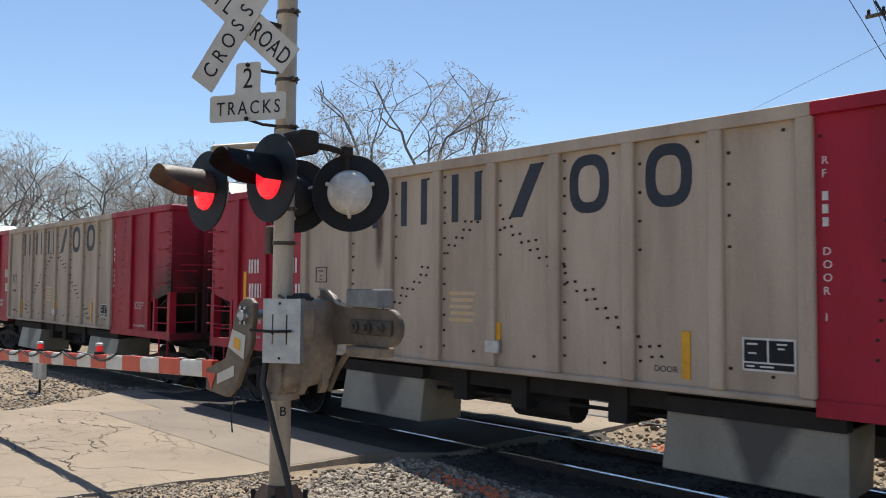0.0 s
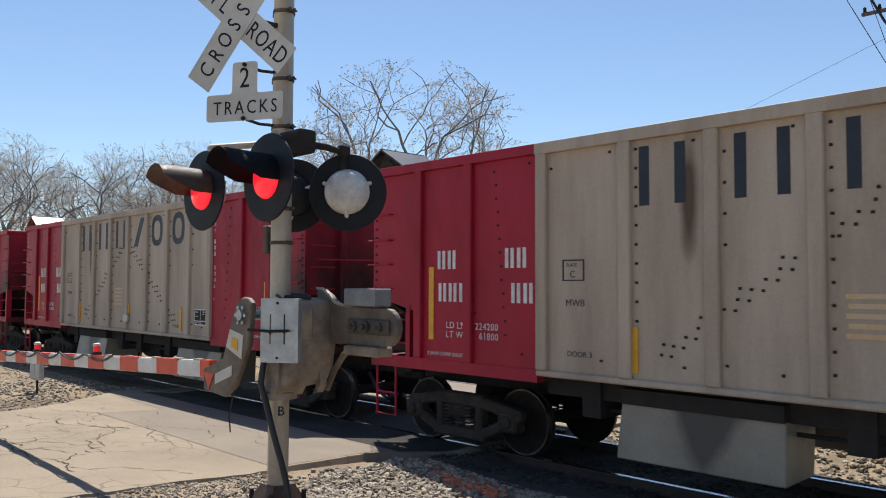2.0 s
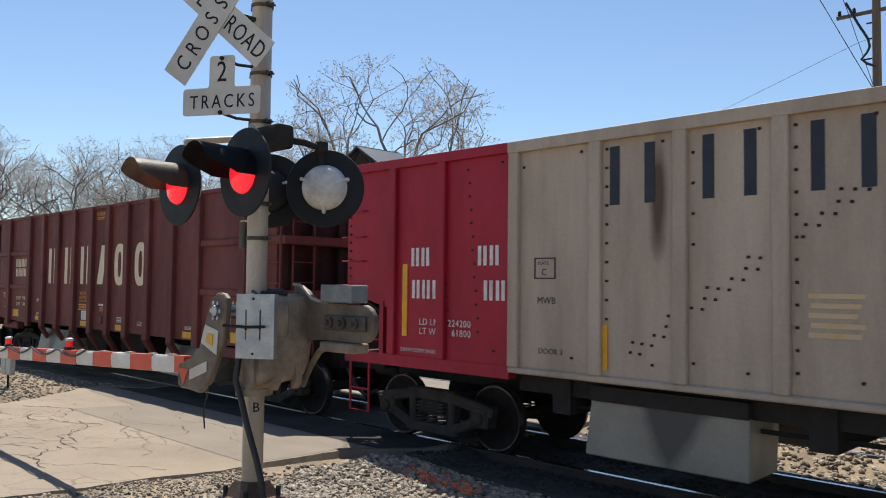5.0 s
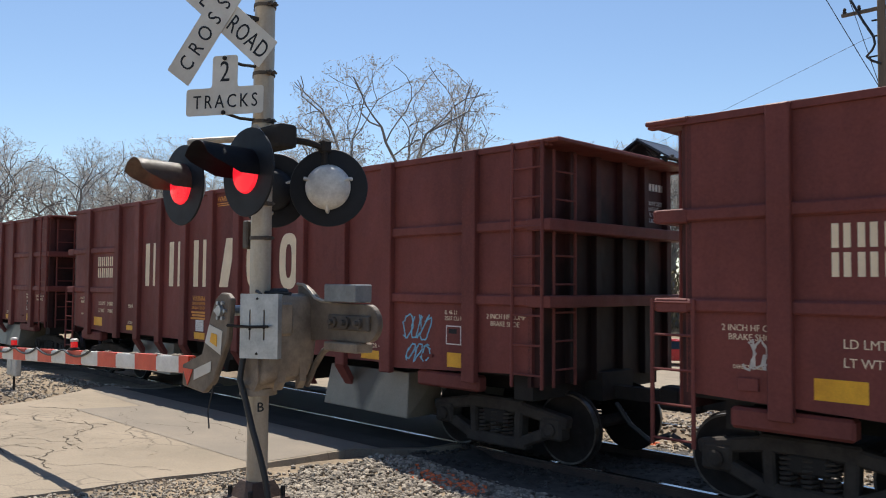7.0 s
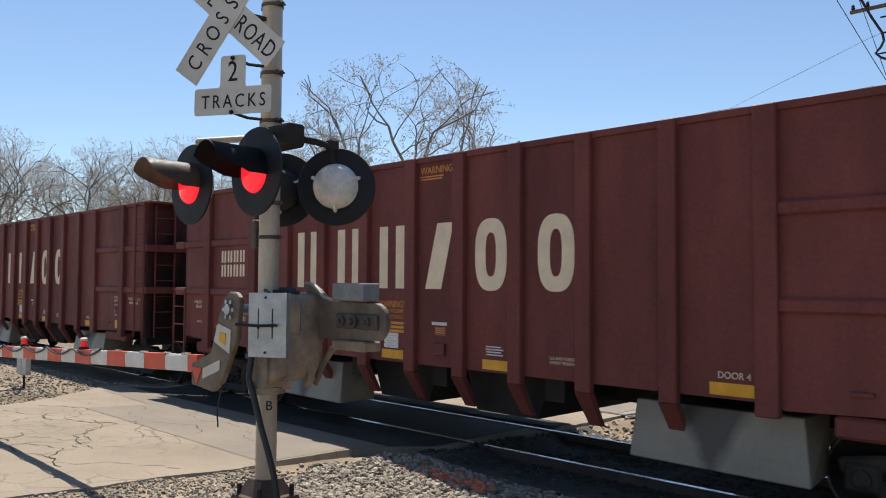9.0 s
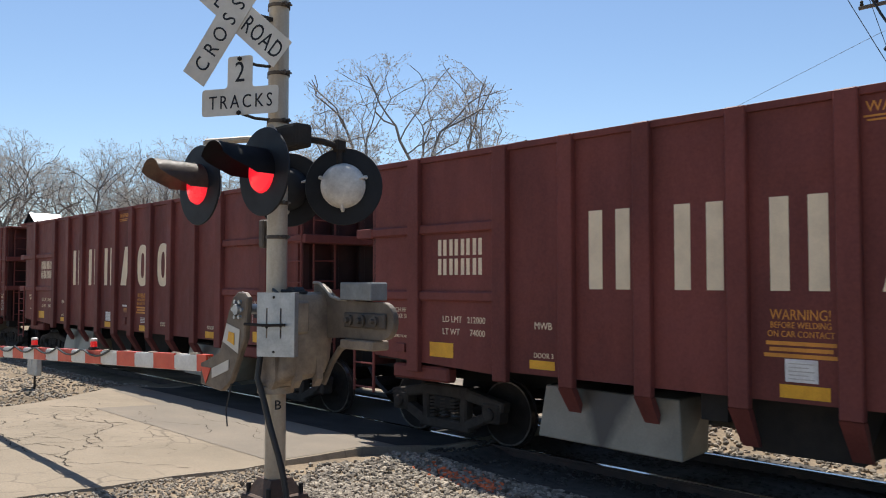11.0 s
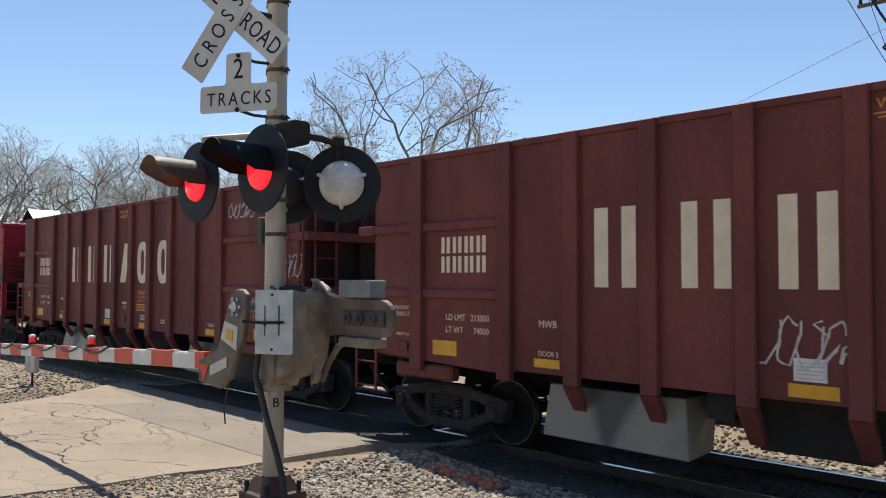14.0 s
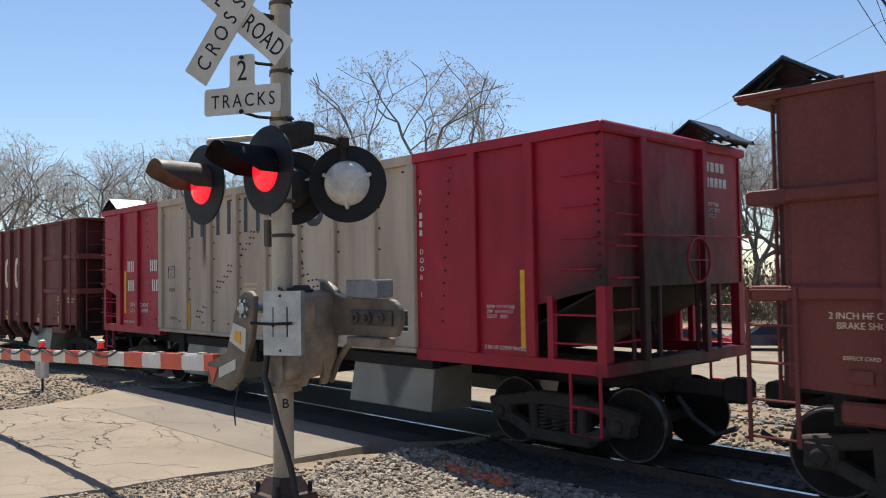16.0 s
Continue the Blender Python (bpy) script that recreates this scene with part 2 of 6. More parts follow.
def cracked(m, scale, strength):
    """Adds a fine net of cracks where a broad noise allows it."""
    nt = m.node_tree
    n, l = nt.nodes, nt.links
    b = n["Principled BSDF"]
    old = b.inputs["Base Color"].links[0].from_socket
    tc = n.new("ShaderNodeTexCoord")
    wob = n.new("ShaderNodeTexNoise")
    wob.inputs["Scale"].default_value, wob.inputs["Detail"].default_value = 2.5, 5
    l.new(tc.outputs["Object"], wob.inputs["Vector"])
    add = n.new("ShaderNodeMix")
    add.data_type = "VECTOR"
    add.inputs[0].default_value = 0.22
    l.new(tc.outputs["Object"], add.inputs[4])
    l.new(wob.outputs["Color"], add.inputs[5])
    vo = n.new("ShaderNodeTexVoronoi")
    vo.feature = "DISTANCE_TO_EDGE"
    vo.inputs["Scale"].default_value = scale
    l.new(add.outputs[1], vo.inputs["Vector"])
    th = n.new("ShaderNodeMapRange")
    th.inputs[1].default_value, th.inputs[2].default_value, th.inputs[3].default_value, th.inputs[4].default_value = 0.008, 0.035, strength, 0.0
    l.new(vo.outputs["Distance"], th.inputs[0])
    mask = n.new("ShaderNodeTexNoise")
    mask.inputs["Scale"].default_value, mask.inputs["Detail"].default_value = 0.45, 3
    l.new(tc.outputs["Object"], mask.inputs["Vector"])
    mr = n.new("ShaderNodeMapRange")
    mr.inputs[1].default_value, mr.inputs[2].default_value = 0.42, 0.58
    l.new(mask.outputs[0], mr.inputs[0])
    mu = n.new("ShaderNodeMath")
    mu.operation = "MULTIPLY"
    l.new(th.outputs[0], mu.inputs[0])
    l.new(mr.outputs[0], mu.inputs[1])
    mx = n.new("ShaderNodeMix")
    mx.data_type = "RGBA"
    mx.inputs[7].default_value = (0.10, 0.085, 0.07, 1)
    l.new(mu.outputs[0], mx.inputs[0])
    l.new(old, mx.inputs[6])
    l.new(mx.outputs[2], b.inputs["Base Color"])


cracked(M_ROAD, 3.2, 0.6)
SOOT = (0.014, 0.013, 0.014)
M_REDEND = stained("sooty_red_end", M_RED, SOOT, (0.0, -0.3, 1.75), (3.0, 1.6, 1.45), 0.55)
M_REDENDL = stained("sooty_red_left_end", M_RED, SOOT, (-14.06, -0.3, 1.75), (3.0, 1.6, 1.45), 0.55)
M_REDSIDE = stained("sooty_red_side", M_RED, SOOT, (0.1, -1.6, 1.7), (1.1, 0.5, 0.95), 0.45)
RUSTY = (0.10, 0.062, 0.04)
M_WHITEST = stained("cream_paint_with_rust_run", M_WHITE, RUSTY, (-9.12, -1.6, 3.1), (0.08, 0.6, 0.5), 0.45)
STAIN = (0.055, 0.042, 0.034)
M_CHUTES = {x: run_stain("chute_with_dark_run", M_CHUTE, STAIN, x) for x in (-3.6, -9.0, -3.35, -10.15)}
M_BROWNEND = stained("sooty_brown_end", M_BROWN, SOOT, (0.0, 0.0, 1.6), (3.0, 2.3, 2.4), 0.5)
M_BROWNENDL = stained("sooty_brown_left_end", M_BROWN, SOOT, (-14.06, 0.0, 1.6), (3.0, 2.3, 2.4), 0.5)


# ---- mesh helpers ----
def box(bm, x0, x1, y0, y1, z0, z1, m=None):
    v = [bm.verts.new((x, y, z)) for x in (x0, x1) for y in (y0, y1) for z in (z0, z1)]
    if m:
        for a in v:
            a.co = m @ a.co
    for f in ((0, 1, 3, 2), (4, 6, 7, 5), (0, 4, 5, 1), (2, 3, 7, 6), (0, 2, 6, 4), (1, 5, 7, 3)):
        bm.faces.new([v[i] for i in f])
    return v


def bevelled(bm, x0, x1, y0, y1, z0, z1, w=0.01, seg=2):
    t = bmesh.new()
    box(t, x0, x1, y0, y1, z0, z1)
    bmesh.ops.bevel(t, geom=list(t.edges), offset=w, segments=seg, affect="EDGES", profile=0.5)
    join(bm, t)


def join(bm, t, m=None):
    idx = {}
    for v in t.verts:
        idx[v] = bm.verts.new(m @ v.co if m else v.co)
    for f in t.faces:
        bm.faces.new([idx[v] for v in f.verts])
    t.free()


def tube(bm, pts, r, n=8, caps=True):
    """A round bar along points; r is one radius or one a point."""
    pts = [Vector(p) for p in pts]
    rs = r if isinstance(r, (list, tuple)) else [r] * len(pts)
    rings = []
    up = None
    for i, p in enumerate(pts):
        d = (pts[min(i + 1, len(pts) - 1)] - pts[max(i - 1, 0)]).normalized()
        if up is None:
            up = Vector((0, 0, 1)) if abs(d.z) < 0.9 else Vector((1, 0, 0))
        a = d.cross(up).normalized()
        b = a.cross(d).normalized()
        up = b
        rings.append([bm.verts.new(p + (a * math.cos(k * 2 * math.pi / n) + b * math.sin(k * 2 * math.pi / n)) * rs[i]) for k in range(n)])
    for q, w in zip(rings, rings[1:]):
        for k in range(n):
            bm.faces.new((q[k], q[(k + 1) % n], w[(k + 1) % n], w[k]))
    if caps:
        bm.faces.new(rings[0][::-1])
        bm.faces.new(rings[-1])
    return rings


def lathe(bm, prof, n=32, m=None, caps=True):
    """Turns a profile of (radius, height) round z."""
    rings = []
    for r, z in prof:
        rings.append([bm.verts.new((r * math.cos(k * 2 * math.pi / n), r * math.sin(k * 2 * math.pi / n), z)) for k in range(n)])
    for q, w in zip(rings, rings[1:]):
        for k in range(n):
            bm.faces.new((q[k], q[(k + 1) % n], w[(k + 1) % n], w[k]))
    if caps:
        bm.faces.new(rings[0][::-1])
        bm.faces.new(rings[-1])
    if m:
        for ring in rings:
            for v in ring:
                v.co = m @ v.co


def extrude_poly(bm, pts, y0, y1, m=None):
    """A slab from a polygon in x and z, between two y."""
    a = [bm.verts.new((x, y0, z)) for x, z in pts]
    b = [bm.verts.new((x, y1, z)) for x, z in pts]
    bm.faces.new(a)
    bm.faces.new(b[::-1])
    for i in range(len(pts)):
        j = (i + 1) % len(pts)
        bm.faces.new((a[j], a[i], b[i], b[j]))
    if m:
        for v in a + b:
            v.co = m @ v.co


def part(name, bm, material, parent=None, label="", smooth=False):
    me = bpy.data.meshes.new(name)
    bmesh.ops.recalc_face_normals(bm, faces=list(bm.faces))
    bm.to_mesh(me)
    bm.free()
    me.materials.append(material)
    if smooth:
        for p in me.polygons:
            p.use_smooth = True
        me.set_sharp_from_angle(angle=radians(35))
    ob = new(name, me)
    if parent:
        ob.parent = parent
    return tagged(ob, label)


LETTERS = {}


def lettering(name, text, size, material, parent, m, label="", narrow=1.0, align="LEFT", depth=0.0015, spacing=1.0):
    """Words in the built-in font as a thin mesh; they read along local x and stand up along local y of m."""
    key = (text, size, narrow, align, spacing, material.name)
    if key not in LETTERS:
        cu = bpy.data.curves.new(name, "FONT")
        cu.body, cu.size, cu.extrude, cu.align_x, cu.space_character = text, size, depth, align, spacing
        cu.resolution_u = 3
        tmp = bpy.data.objects.new(name, cu)
        scene.collection.objects.link(tmp)
        bpy.context.view_layer.update()
        me = bpy.data.meshes.new_from_object(tmp.evaluated_get(bpy.context.evaluated_depsgraph_get()))
        bpy.data.objects.remove(tmp)
        me.transform(Matrix.Diagonal((narrow, 1, 1, 1)))
        me.materials.clear()
        me.materials.append(material)
        LETTERS[key] = me
    ob = new(name, LETTERS[key])
    ob.parent = parent
    ob.matrix_basis = m
    return tagged(ob, label)


def thing(name, label, category, group="", kind="", m=None):
    ob = new(name)
    ob.empty_display_size = 0.2
    if m:
        ob.matrix_basis = m
    return tagged(ob, label, category, group, kind)


# ---- ground, road, track ----
def ground_z(x, y):
    if y < 1.5:
        z = 0.42
    elif y < 6.15:
        z = 0.42 - 0.25 * (y - 1.5) / 4.65
    elif y < 7.4:
        z = 0.17 * (7.4 - y) / 1.25
    elif y < 15:
        z = 0.0
    elif y < 36:
        z = -2.4 * (y - 15) / 21
    else:
        z = -2.4
    return z


def mound(x, y):
    """The small bank that carries the signal, and the ballast shoulder beside the road."""
    d = math.hypot((x + 5.2) / 1.3, (y - 3.3) / 1.3)
    z = 0.16 * max(0.0, 1 - d * d)
    if x > -7.4:
        z -= 0.12 * min(1.0, max(0.0, (y - 4.2) / 1.2)) * min(1.0, max(0.0, (7.4 - y) / 0.9)) * min(1.0, max(0.0, x + 7.1) / 1.3)
    if x > -7.4 or x < -16.5:
        if 6.6 < y < 11.2:
            z -= 0.13 * min(1, (y - 6.6) / 0.5, (11.2 - y) / 0.5) * min(1.0, max(0.0, x + 7.4, -16.5 - x) / 0.4)
    return z


def steps(a, b, n):
    return [a + (b - a) * i / n for i in range(n + 1)]


def build_ground():
    xs = [-900, -400, -200, -100, -60, -40] + steps(-30, -18, 16) + steps(-17.5, 4, 86)[0:] + [6, 9, 14, 22, 40, 90, 200, 500, 900]
    ys = [-500, -200, -80, -40, -20, -10, -5] + steps(-3, 12, 60) + steps(13, 40, 14) + [50, 70, 100, 160, 300, 600, 1200]
    bm = bmesh.new()
    grid = []
    for y in ys:
        row = []
        for x in xs:
            z = ground_z(x, y) + mound(x, y)
            if -18 < x < 4 and -3 < y < 12:
                z += 0.02 * noise.noise((x * 1.7, y * 1.7, 0)) - 0.012
                if -15.2 < x < -7.4:
                    z -= 0.05
            row.append(bm.verts.new((x, y, z)))
        grid.append(row)
    for a, b in zip(grid, grid[1:]):
        for i in range(len(xs) - 1):
            bm.faces.new((a[i], a[i + 1], b[i + 1], b[i]))
    return tagged(part("ground", bm, M_GROUND, smooth=True), "pale gravelly dirt verge beside the crossing", "ground", kind="structure")


def right_edge(y):
    pts = [(-60, -7.2), (2.4, -7.22), (3.4, -7.26), (4.5, -7.34), (6.1, -7.62), (8.8, -7.5), (9.8, -7.35), (12.4, -7.35), (80, -7.4)]
    for (ya, xa), (yb, xb) in zip(pts, pts[1:]):
        if y <= yb:
            return xa + (xb - xa) * (y - ya) / (yb - ya) + 0.09 * noise.noise((y * 1.3, 4, 0)) + 0.035 * noise.noise((y * 6, 9, 0))
    return -7.8


def left_edge(y):
    pts = [(-60, -12.6), (2.0, -12.8), (3.5, -13.06), (4.0, -13.4), (4.8, -13.9), (5.9, -15.15), (6.5, -15.7), (10.5, -16.0), (14, -14.5), (80, -14)]
    for (ya, xa), (yb, xb) in zip(pts, pts[1:]):
        if y <= yb:
            return xa + (xb - xa) * (y - ya) / (yb - ya) + 0.15 * noise.noise((y * 1.1, 2, 0)) + 0.05 * noise.noise((y * 5, 1, 0))
    return -14


def sheet(bm, ys, xa, xb, n, lift):
    rows = []
    for y in ys:
        a, b = xa(y), xb(y)
        drop = 0.032 if 7.93 < y < 9.67 else 0.0
        rows.append([bm.verts.new((a + (b - a) * i / n, y, ground_z(0, y) + lift - drop)) for i in range(n + 1)])
    for p, q in zip(rows, rows[1:]):
        for i in range(n):
            bm.faces.new((p[i], p[i + 1], q[i + 1], q[i]))
    return rows


def build_road():
    bm = bmesh.new()
    ys = [-60, -30, -15, -8] + steps(-4, 14, 120) + [16, 20, 26, 36, 60]
    rows = sheet(bm, ys, left_edge, right_edge, 10, 0.012)
    # worn edges turn down into the dirt
    for side in (0, -1):
        low = [bm.verts.new(r[side].co + Vector(((-0.10 if side == 0 else 0.10), 0, -0.22))) for r in rows]
        for i in range(len(rows) - 1):
            bm.faces.new((rows[i][side], rows[i + 1][side], low[i + 1], low[i]))
    road = tagged(part("road", bm, M_ROAD, smooth=True), "pale worn cracked asphalt road over the crossing", "road", kind="structure")
    bm = bmesh.new()
    sheet(bm, steps(4.66, 7.0, 14), lambda y: -14.6 + 0.3 * noise.noise((y, 0, 5)) if y > 5.8 else -12.4, lambda y: right_edge(y) - 0.05, 8, 0.016)
    part("asphalt_patch", bm, M_PATCH, road, "darker newer asphalt strip beside the rails")
    # dark sheets painted where the train shades the road
    for ya, yb in ((6.6, 7.92), (9.68, 10.12)):
        bm = bmesh.new()
        sheet(bm, steps(ya, yb, 10), lambda y: left_edge(y) + 0.3, lambda y: right_edge(y) - 0.08, 12, 0.020)
        part("crossing_tarmac", bm, M_TARSHADE, road, "dark strip along the rails that paints in the train's shade")
    # cracks: thin raised seams of tar that wander over the asphalt
    rnd = random.Random(5)
    def crack(x, y, ang, length, w):
        pts = []
        a0 = ang
        s = 0.07
        for i in range(int(length / s)):
            pts.append((x, y))
            ang += rnd.uniform(-0.75, 0.75) - 0.25 * (ang - a0)
            x, y = x + s * math.cos(ang), y + s * math.sin(ang)
        b = bmesh.new()
        prev = None
        for i, (px, py) in enumerate(pts):
            if not (left_edge(py) + 0.1 < px < right_edge(py) - 0.1) or py > 7.2:
                break
            ww = w * 0.5 * rnd.uniform(0.2, 1.3)
            nx, ny = -math.sin(ang), math.cos(ang)
            cur = [b.verts.new((px + nx * k * ww, py + ny * k * ww, ground_z(0, py) + 0.0165)) for k in (-1, 1)]
            if prev:
                b.faces.new((prev[0], prev[1], cur[1], cur[0]))
            prev = cur
        return b
    for x, y, a, ln, w in ((-13.0, 4.2, -0.18, 5.2, 0.022), (-12.6, 3.6, -0.05, 4.8, 0.02), (-11.2, 4.3, -0.5, 2.6, 0.016), (-10.5, 3.2, 0.2, 2.8, 0.016),
                           (-9.6, 3.4, -0.9, 1.5, 0.014), (-9.0, 2.6, 0.9, 2.2, 0.014), (-12.2, 3.0, 0.7, 1.8, 0.014), (-8.6, 5.0, 2.9, 4.2, 0.012),
                           (-11.6, 2.6, 0.1, 3.6, 0.016), (-10.2, 2.2, 1.3, 2.0, 0.012), (-13.0, 5.0, -0.25, 4.6, 0.012), (-9.4, 4.5, -1.2, 2.0, 0.012),
                           (-12.4, 4.6, -1.0, 1.8, 0.012), (-11.0, 3.9, -1.4, 1.5, 0.012), (-8.3, 3.9, 3.3, 1.6, 0.012)):
        b = crack(x, y, a, ln, w)
        if len(b.faces) > 2:
            part("crack", b, M_CRACK, road)
        else:
            b.free()


def build_track():
    # bed sheet whose dark colour also carries the train's shade
    bm = bmesh.new()
    rows = []
    for y in (6.75, 7.0, 7.4, 10.0, 10.3):
        rows.append([bm.verts.new((x, y + 0.12 * noise.noise((x * 1.9, y, 0)), ground_z(x, y) + mound(x, y) + 0.012)) for x in steps(-7.3, 12, 60)])
    for p, q in zip(rows, rows[1:]):
        for i in range(60):
            bm.faces.new((p[i], p[i + 1], q[i + 1], q[i]))
    tagged(part("trackbed", bm, M_FOULSHADE, smooth=True), "trackbed under the rails, dark with fouling and painted shade", "trackbed", kind="structure")
    track = thing("railway_track", "single railway track with polished rail heads on dark ties", "railway track", kind="structure")
    for y in (YC - 0.7525, YC + 0.7525):
        bm = bmesh.new()
        prof = [(-0.07, -0.17), (0.07, -0.17), (0.07, -0.155), (0.012, -0.13), (0.012, -0.045), (0.035, -0.035), (0.037, -0.006), (-0.037, -0.006), (-0.035, -0.035), (-0.012, -0.045), (-0.012, -0.13), (-0.07, -0.155)]
        a = [bm.verts.new((-260, y + p, z)) for p, z in prof]
        b = [bm.verts.new((120, y + p, z)) for p, z in prof]
        for i in range(len(prof)):
            j = (i + 1) % len(prof)
            bm.faces.new((a[i], a[j], b[j], b[i]))
        rail = part("rail", bm, M_RAIL, track)
        bm = bmesh.new()
        box(bm, -260, 120, y - 0.034, y + 0.034, -0.006, 0.0)
        part("rail_head", bm, M_RAILTOP, rail, "shiny worn rail head")
    bm = bmesh.new()
    bevelled(bm, -0.115, 0.115, YC - 1.3, YC + 1.3, -0.33, -0.165, 0.012, 1)
    first = part("tie", bm, M_TIE, track)
    for i in range(1, 44):
        x = -7.0 + i * 0.53
        ob = new("tie", first.data)
        ob.parent, ob.matrix_basis = track, pose(x, 0, 0)
    first.matrix_basis = pose(-7.0, 0, 0)
    # timber and asphalt filling between the rails on the road; train's shade painted in
    bm = bmesh.new()
    box(bm, -16.0, -7.8, YC - 0.66, YC + 0.66, -0.25, -0.012)
    part("crossing_panel", bm, M_PANELFILL, track, "crossing surface between the rails, darkened for the train's shade")


def build_second_track():
    """The farther track: rails set in grey tarmac on the road, on ties beyond it."""
    track = thing("railway_track", "second railway track with worn rails beyond the train", "railway track", kind="structure")
    yc = 12.2
    for y in (yc - 0.7525, yc + 0.7525):
        bm = bmesh.new()
        prof = [(-0.07, -0.155), (0.07, -0.155), (0.012, -0.11), (0.012, -0.03), (0.037, -0.02), (0.035, 0.018), (-0.035, 0.018), (-0.037, -0.02), (-0.012, -0.03), (-0.012, -0.11)]
        a = [bm.verts.new((-260, y + p, z)) for p, z in prof]
        b = [bm.verts.new((120, y + p, z)) for p, z in prof]
        for i in range(len(prof)):
            j = (i + 1) % len(prof)
            bm.faces.new((a[i], a[j], b[j], b[i]))
        rail = part("rail", bm, M_RAIL, track)
        bm = bmesh.new()
        box(bm, -260, 120, y - 0.033, y + 0.033, 0.018, 0.023)
        part("rail_head", bm, M_RAILTOP, rail, "shiny worn rail head")
    bm = bmesh.new()
    box(bm, -15.5, -7.5, yc - 0.68, yc + 0.68, -0.2, 0.017)
    part("crossing_panel", bm, M_PATCH, track, "grey crossing surface between the rails")


STONES = {}


def stone_proto(k):
    rnd = random.Random(k)
    t = bmesh.new()
    bmesh.ops.create_icosphere(t, subdivisions=1, radius=1)
    for v in t.verts:
        v.co *= rnd.uniform(0.65, 1.15)
        v.co.z *= 0.7
    vs = np.array([v.co[:] for v in t.verts])
    fs = [[v.index for v in f.verts] for f in t.faces]
    t.free()
    return vs, fs


def scatter(name, label, n, spot, size, material, seed):
    """One heap of loose stones; spot gives x, y and whether to keep it."""
    rnd = random.Random(seed)
    protos = [stone_proto(k) for k in range(7)]
    V, F = [], []
    base = 0
    made = 0
    while made < n:
        x, y, ok = spot(rnd)
        if not ok:
            continue
        made += 1
        vs, fs = protos[rnd.randrange(7)]
        s = size * rnd.uniform(0.5, 1.35)
        e = np.array(Euler((rnd.uniform(-0.5, 0.5), rnd.uniform(-0.5, 0.5), rnd.uniform(0, 6.3))).to_matrix())
        z = ground_z(x, y) + mound(x, y) + 0.02 * noise.noise((x * 1.7, y * 1.7, 0)) - 0.012 + s * rnd.uniform(0.05, 0.6)
        V.append(vs @ e.T * s + (x, y, z))
        F.extend([[i + base for i in f] for f in fs])
        base += len(vs)
    me = bpy.data.meshes.new(name)
    me.from_pydata(np.concatenate(V).tolist(), [], F)
    me.materials.append(material)
    ob = new(name, me)
    return tagged(ob, label, "gravel", kind="stuff")


def build_stones():
    def near(r):
        x, y = r.uniform(-7.9, 0.5), r.uniform(3.6, 8.0)
        d = noise.noise((x * 0.9, y * 0.9, 3))
        return x, y, x > right_edge(y) + 0.4 + 0.35 * noise.noise((y * 1.5, x, 2)) and y < 7.0 and (y + 0.25 * x > 2.9 + d or r.random() < 0.12)
    scatter("ballast", "grey crushed-stone ballast beside the track", 20000, near, 0.029, M_STONE, 11)

    # stones by the rails, coloured dark for shade as well as fouling
    def fouled_shaded(r):
        x, y = r.uniform(-7.9, 1.5), r.uniform(6.75, 10.2)
        return x, y, x > right_edge(y) + 0.1 and (y > 7.05 or r.random() < (y - 6.7) * 2.5)
    scatter("track_ballast", "fouled ballast packed round the ties, darkened for the train's shade", 9000, fouled_shaded, 0.032, M_FOULSHADE, 17)

    def far(r):
        x, y = r.uniform(-7.6, 12), r.uniform(9.9, 16.5)
        return x, y, x > right_edge(y) + 0.1
    scatter("ballast", "sunlit pale crushed-stone ballast beyond the train", 14000, far, 0.040, M_STONE, 12)

    def verge(r):
        x, y = r.uniform(-7.6, -3.0), r.uniform(1.6, 4.6)
        return x, y, x > right_edge(y) + 0.02 and noise.noise((x * 1.3, y * 1.3, 8)) > -0.25
    scatter("gravel", "fine tan gravel round the signal base", 7000, verge, 0.017, M_STONE, 13)

    def left(r):
        x, y = r.uniform(-24, -13.2), r.uniform(3.2, 7.0)
        return x, y, x < left_edge(y) - 0.1
    scatter("gravel", "pale gravel verge on the other side of the road", 3500, left, 0.028, M_STONE, 14)

    def marked(r):
        x, y = -5.95 + r.gauss(0, 0.22), 6.2 + r.gauss(0, 0.14)
        return x, y, True
    scatter("marked_ballast", "ballast stones sprayed with orange marking paint", 230, marked, 0.031, M_PAINTED, 15)

    def marked2(r):
        x, y = -6.15 + r.gauss(0, 0.13), 10.4 + r.gauss(0, 0.1)
        return x, y, True
    scatter("marked_ballast", "ballast stones sprayed with orange marking paint", 30, marked2, 0.045, M_PAINTED, 16)


build_ground()
build_road()
build_track()
build_second_track()
build_stones()


# ---- rolling stock ----
def bars(bm, x0, x1, z0, z1, n, y, gap=0.35):
    """A row of plain upright bars in place of characters."""
    w = (x1 - x0) / n
    for i in range(n):
        box(bm, x0 + i * w, x0 + (i + 1 - gap) * w, y - 0.002, y, z0, z1)


def oval(bm, c, w, h, stroke, z, y):
    """A flat oval ring, its thickness towards -y."""
    n = 36
    rings = []
    for yy in (y, y - 0.002):
        for k in (0.0, 1.0):
            a, b = w / 2 - k * stroke, h / 2 - k * stroke
            rings.append([bm.verts.new((c + a * math.copysign(abs(math.cos(q)) ** 0.75, math.cos(q)), yy, z + b * math.copysign(abs(math.sin(q)) ** 0.75, math.sin(q)))) for q in [2 * math.pi * i / n for i in range(n)]])
    o0, i0, o1, i1 = rings
    for i in range(n):
        j = (i + 1) % n
        for a, b in ((o0, i0), (i0, i1), (i1, o1), (o1, o0)):
            bm.faces.new((a[i], a[j], b[j], b[i]))


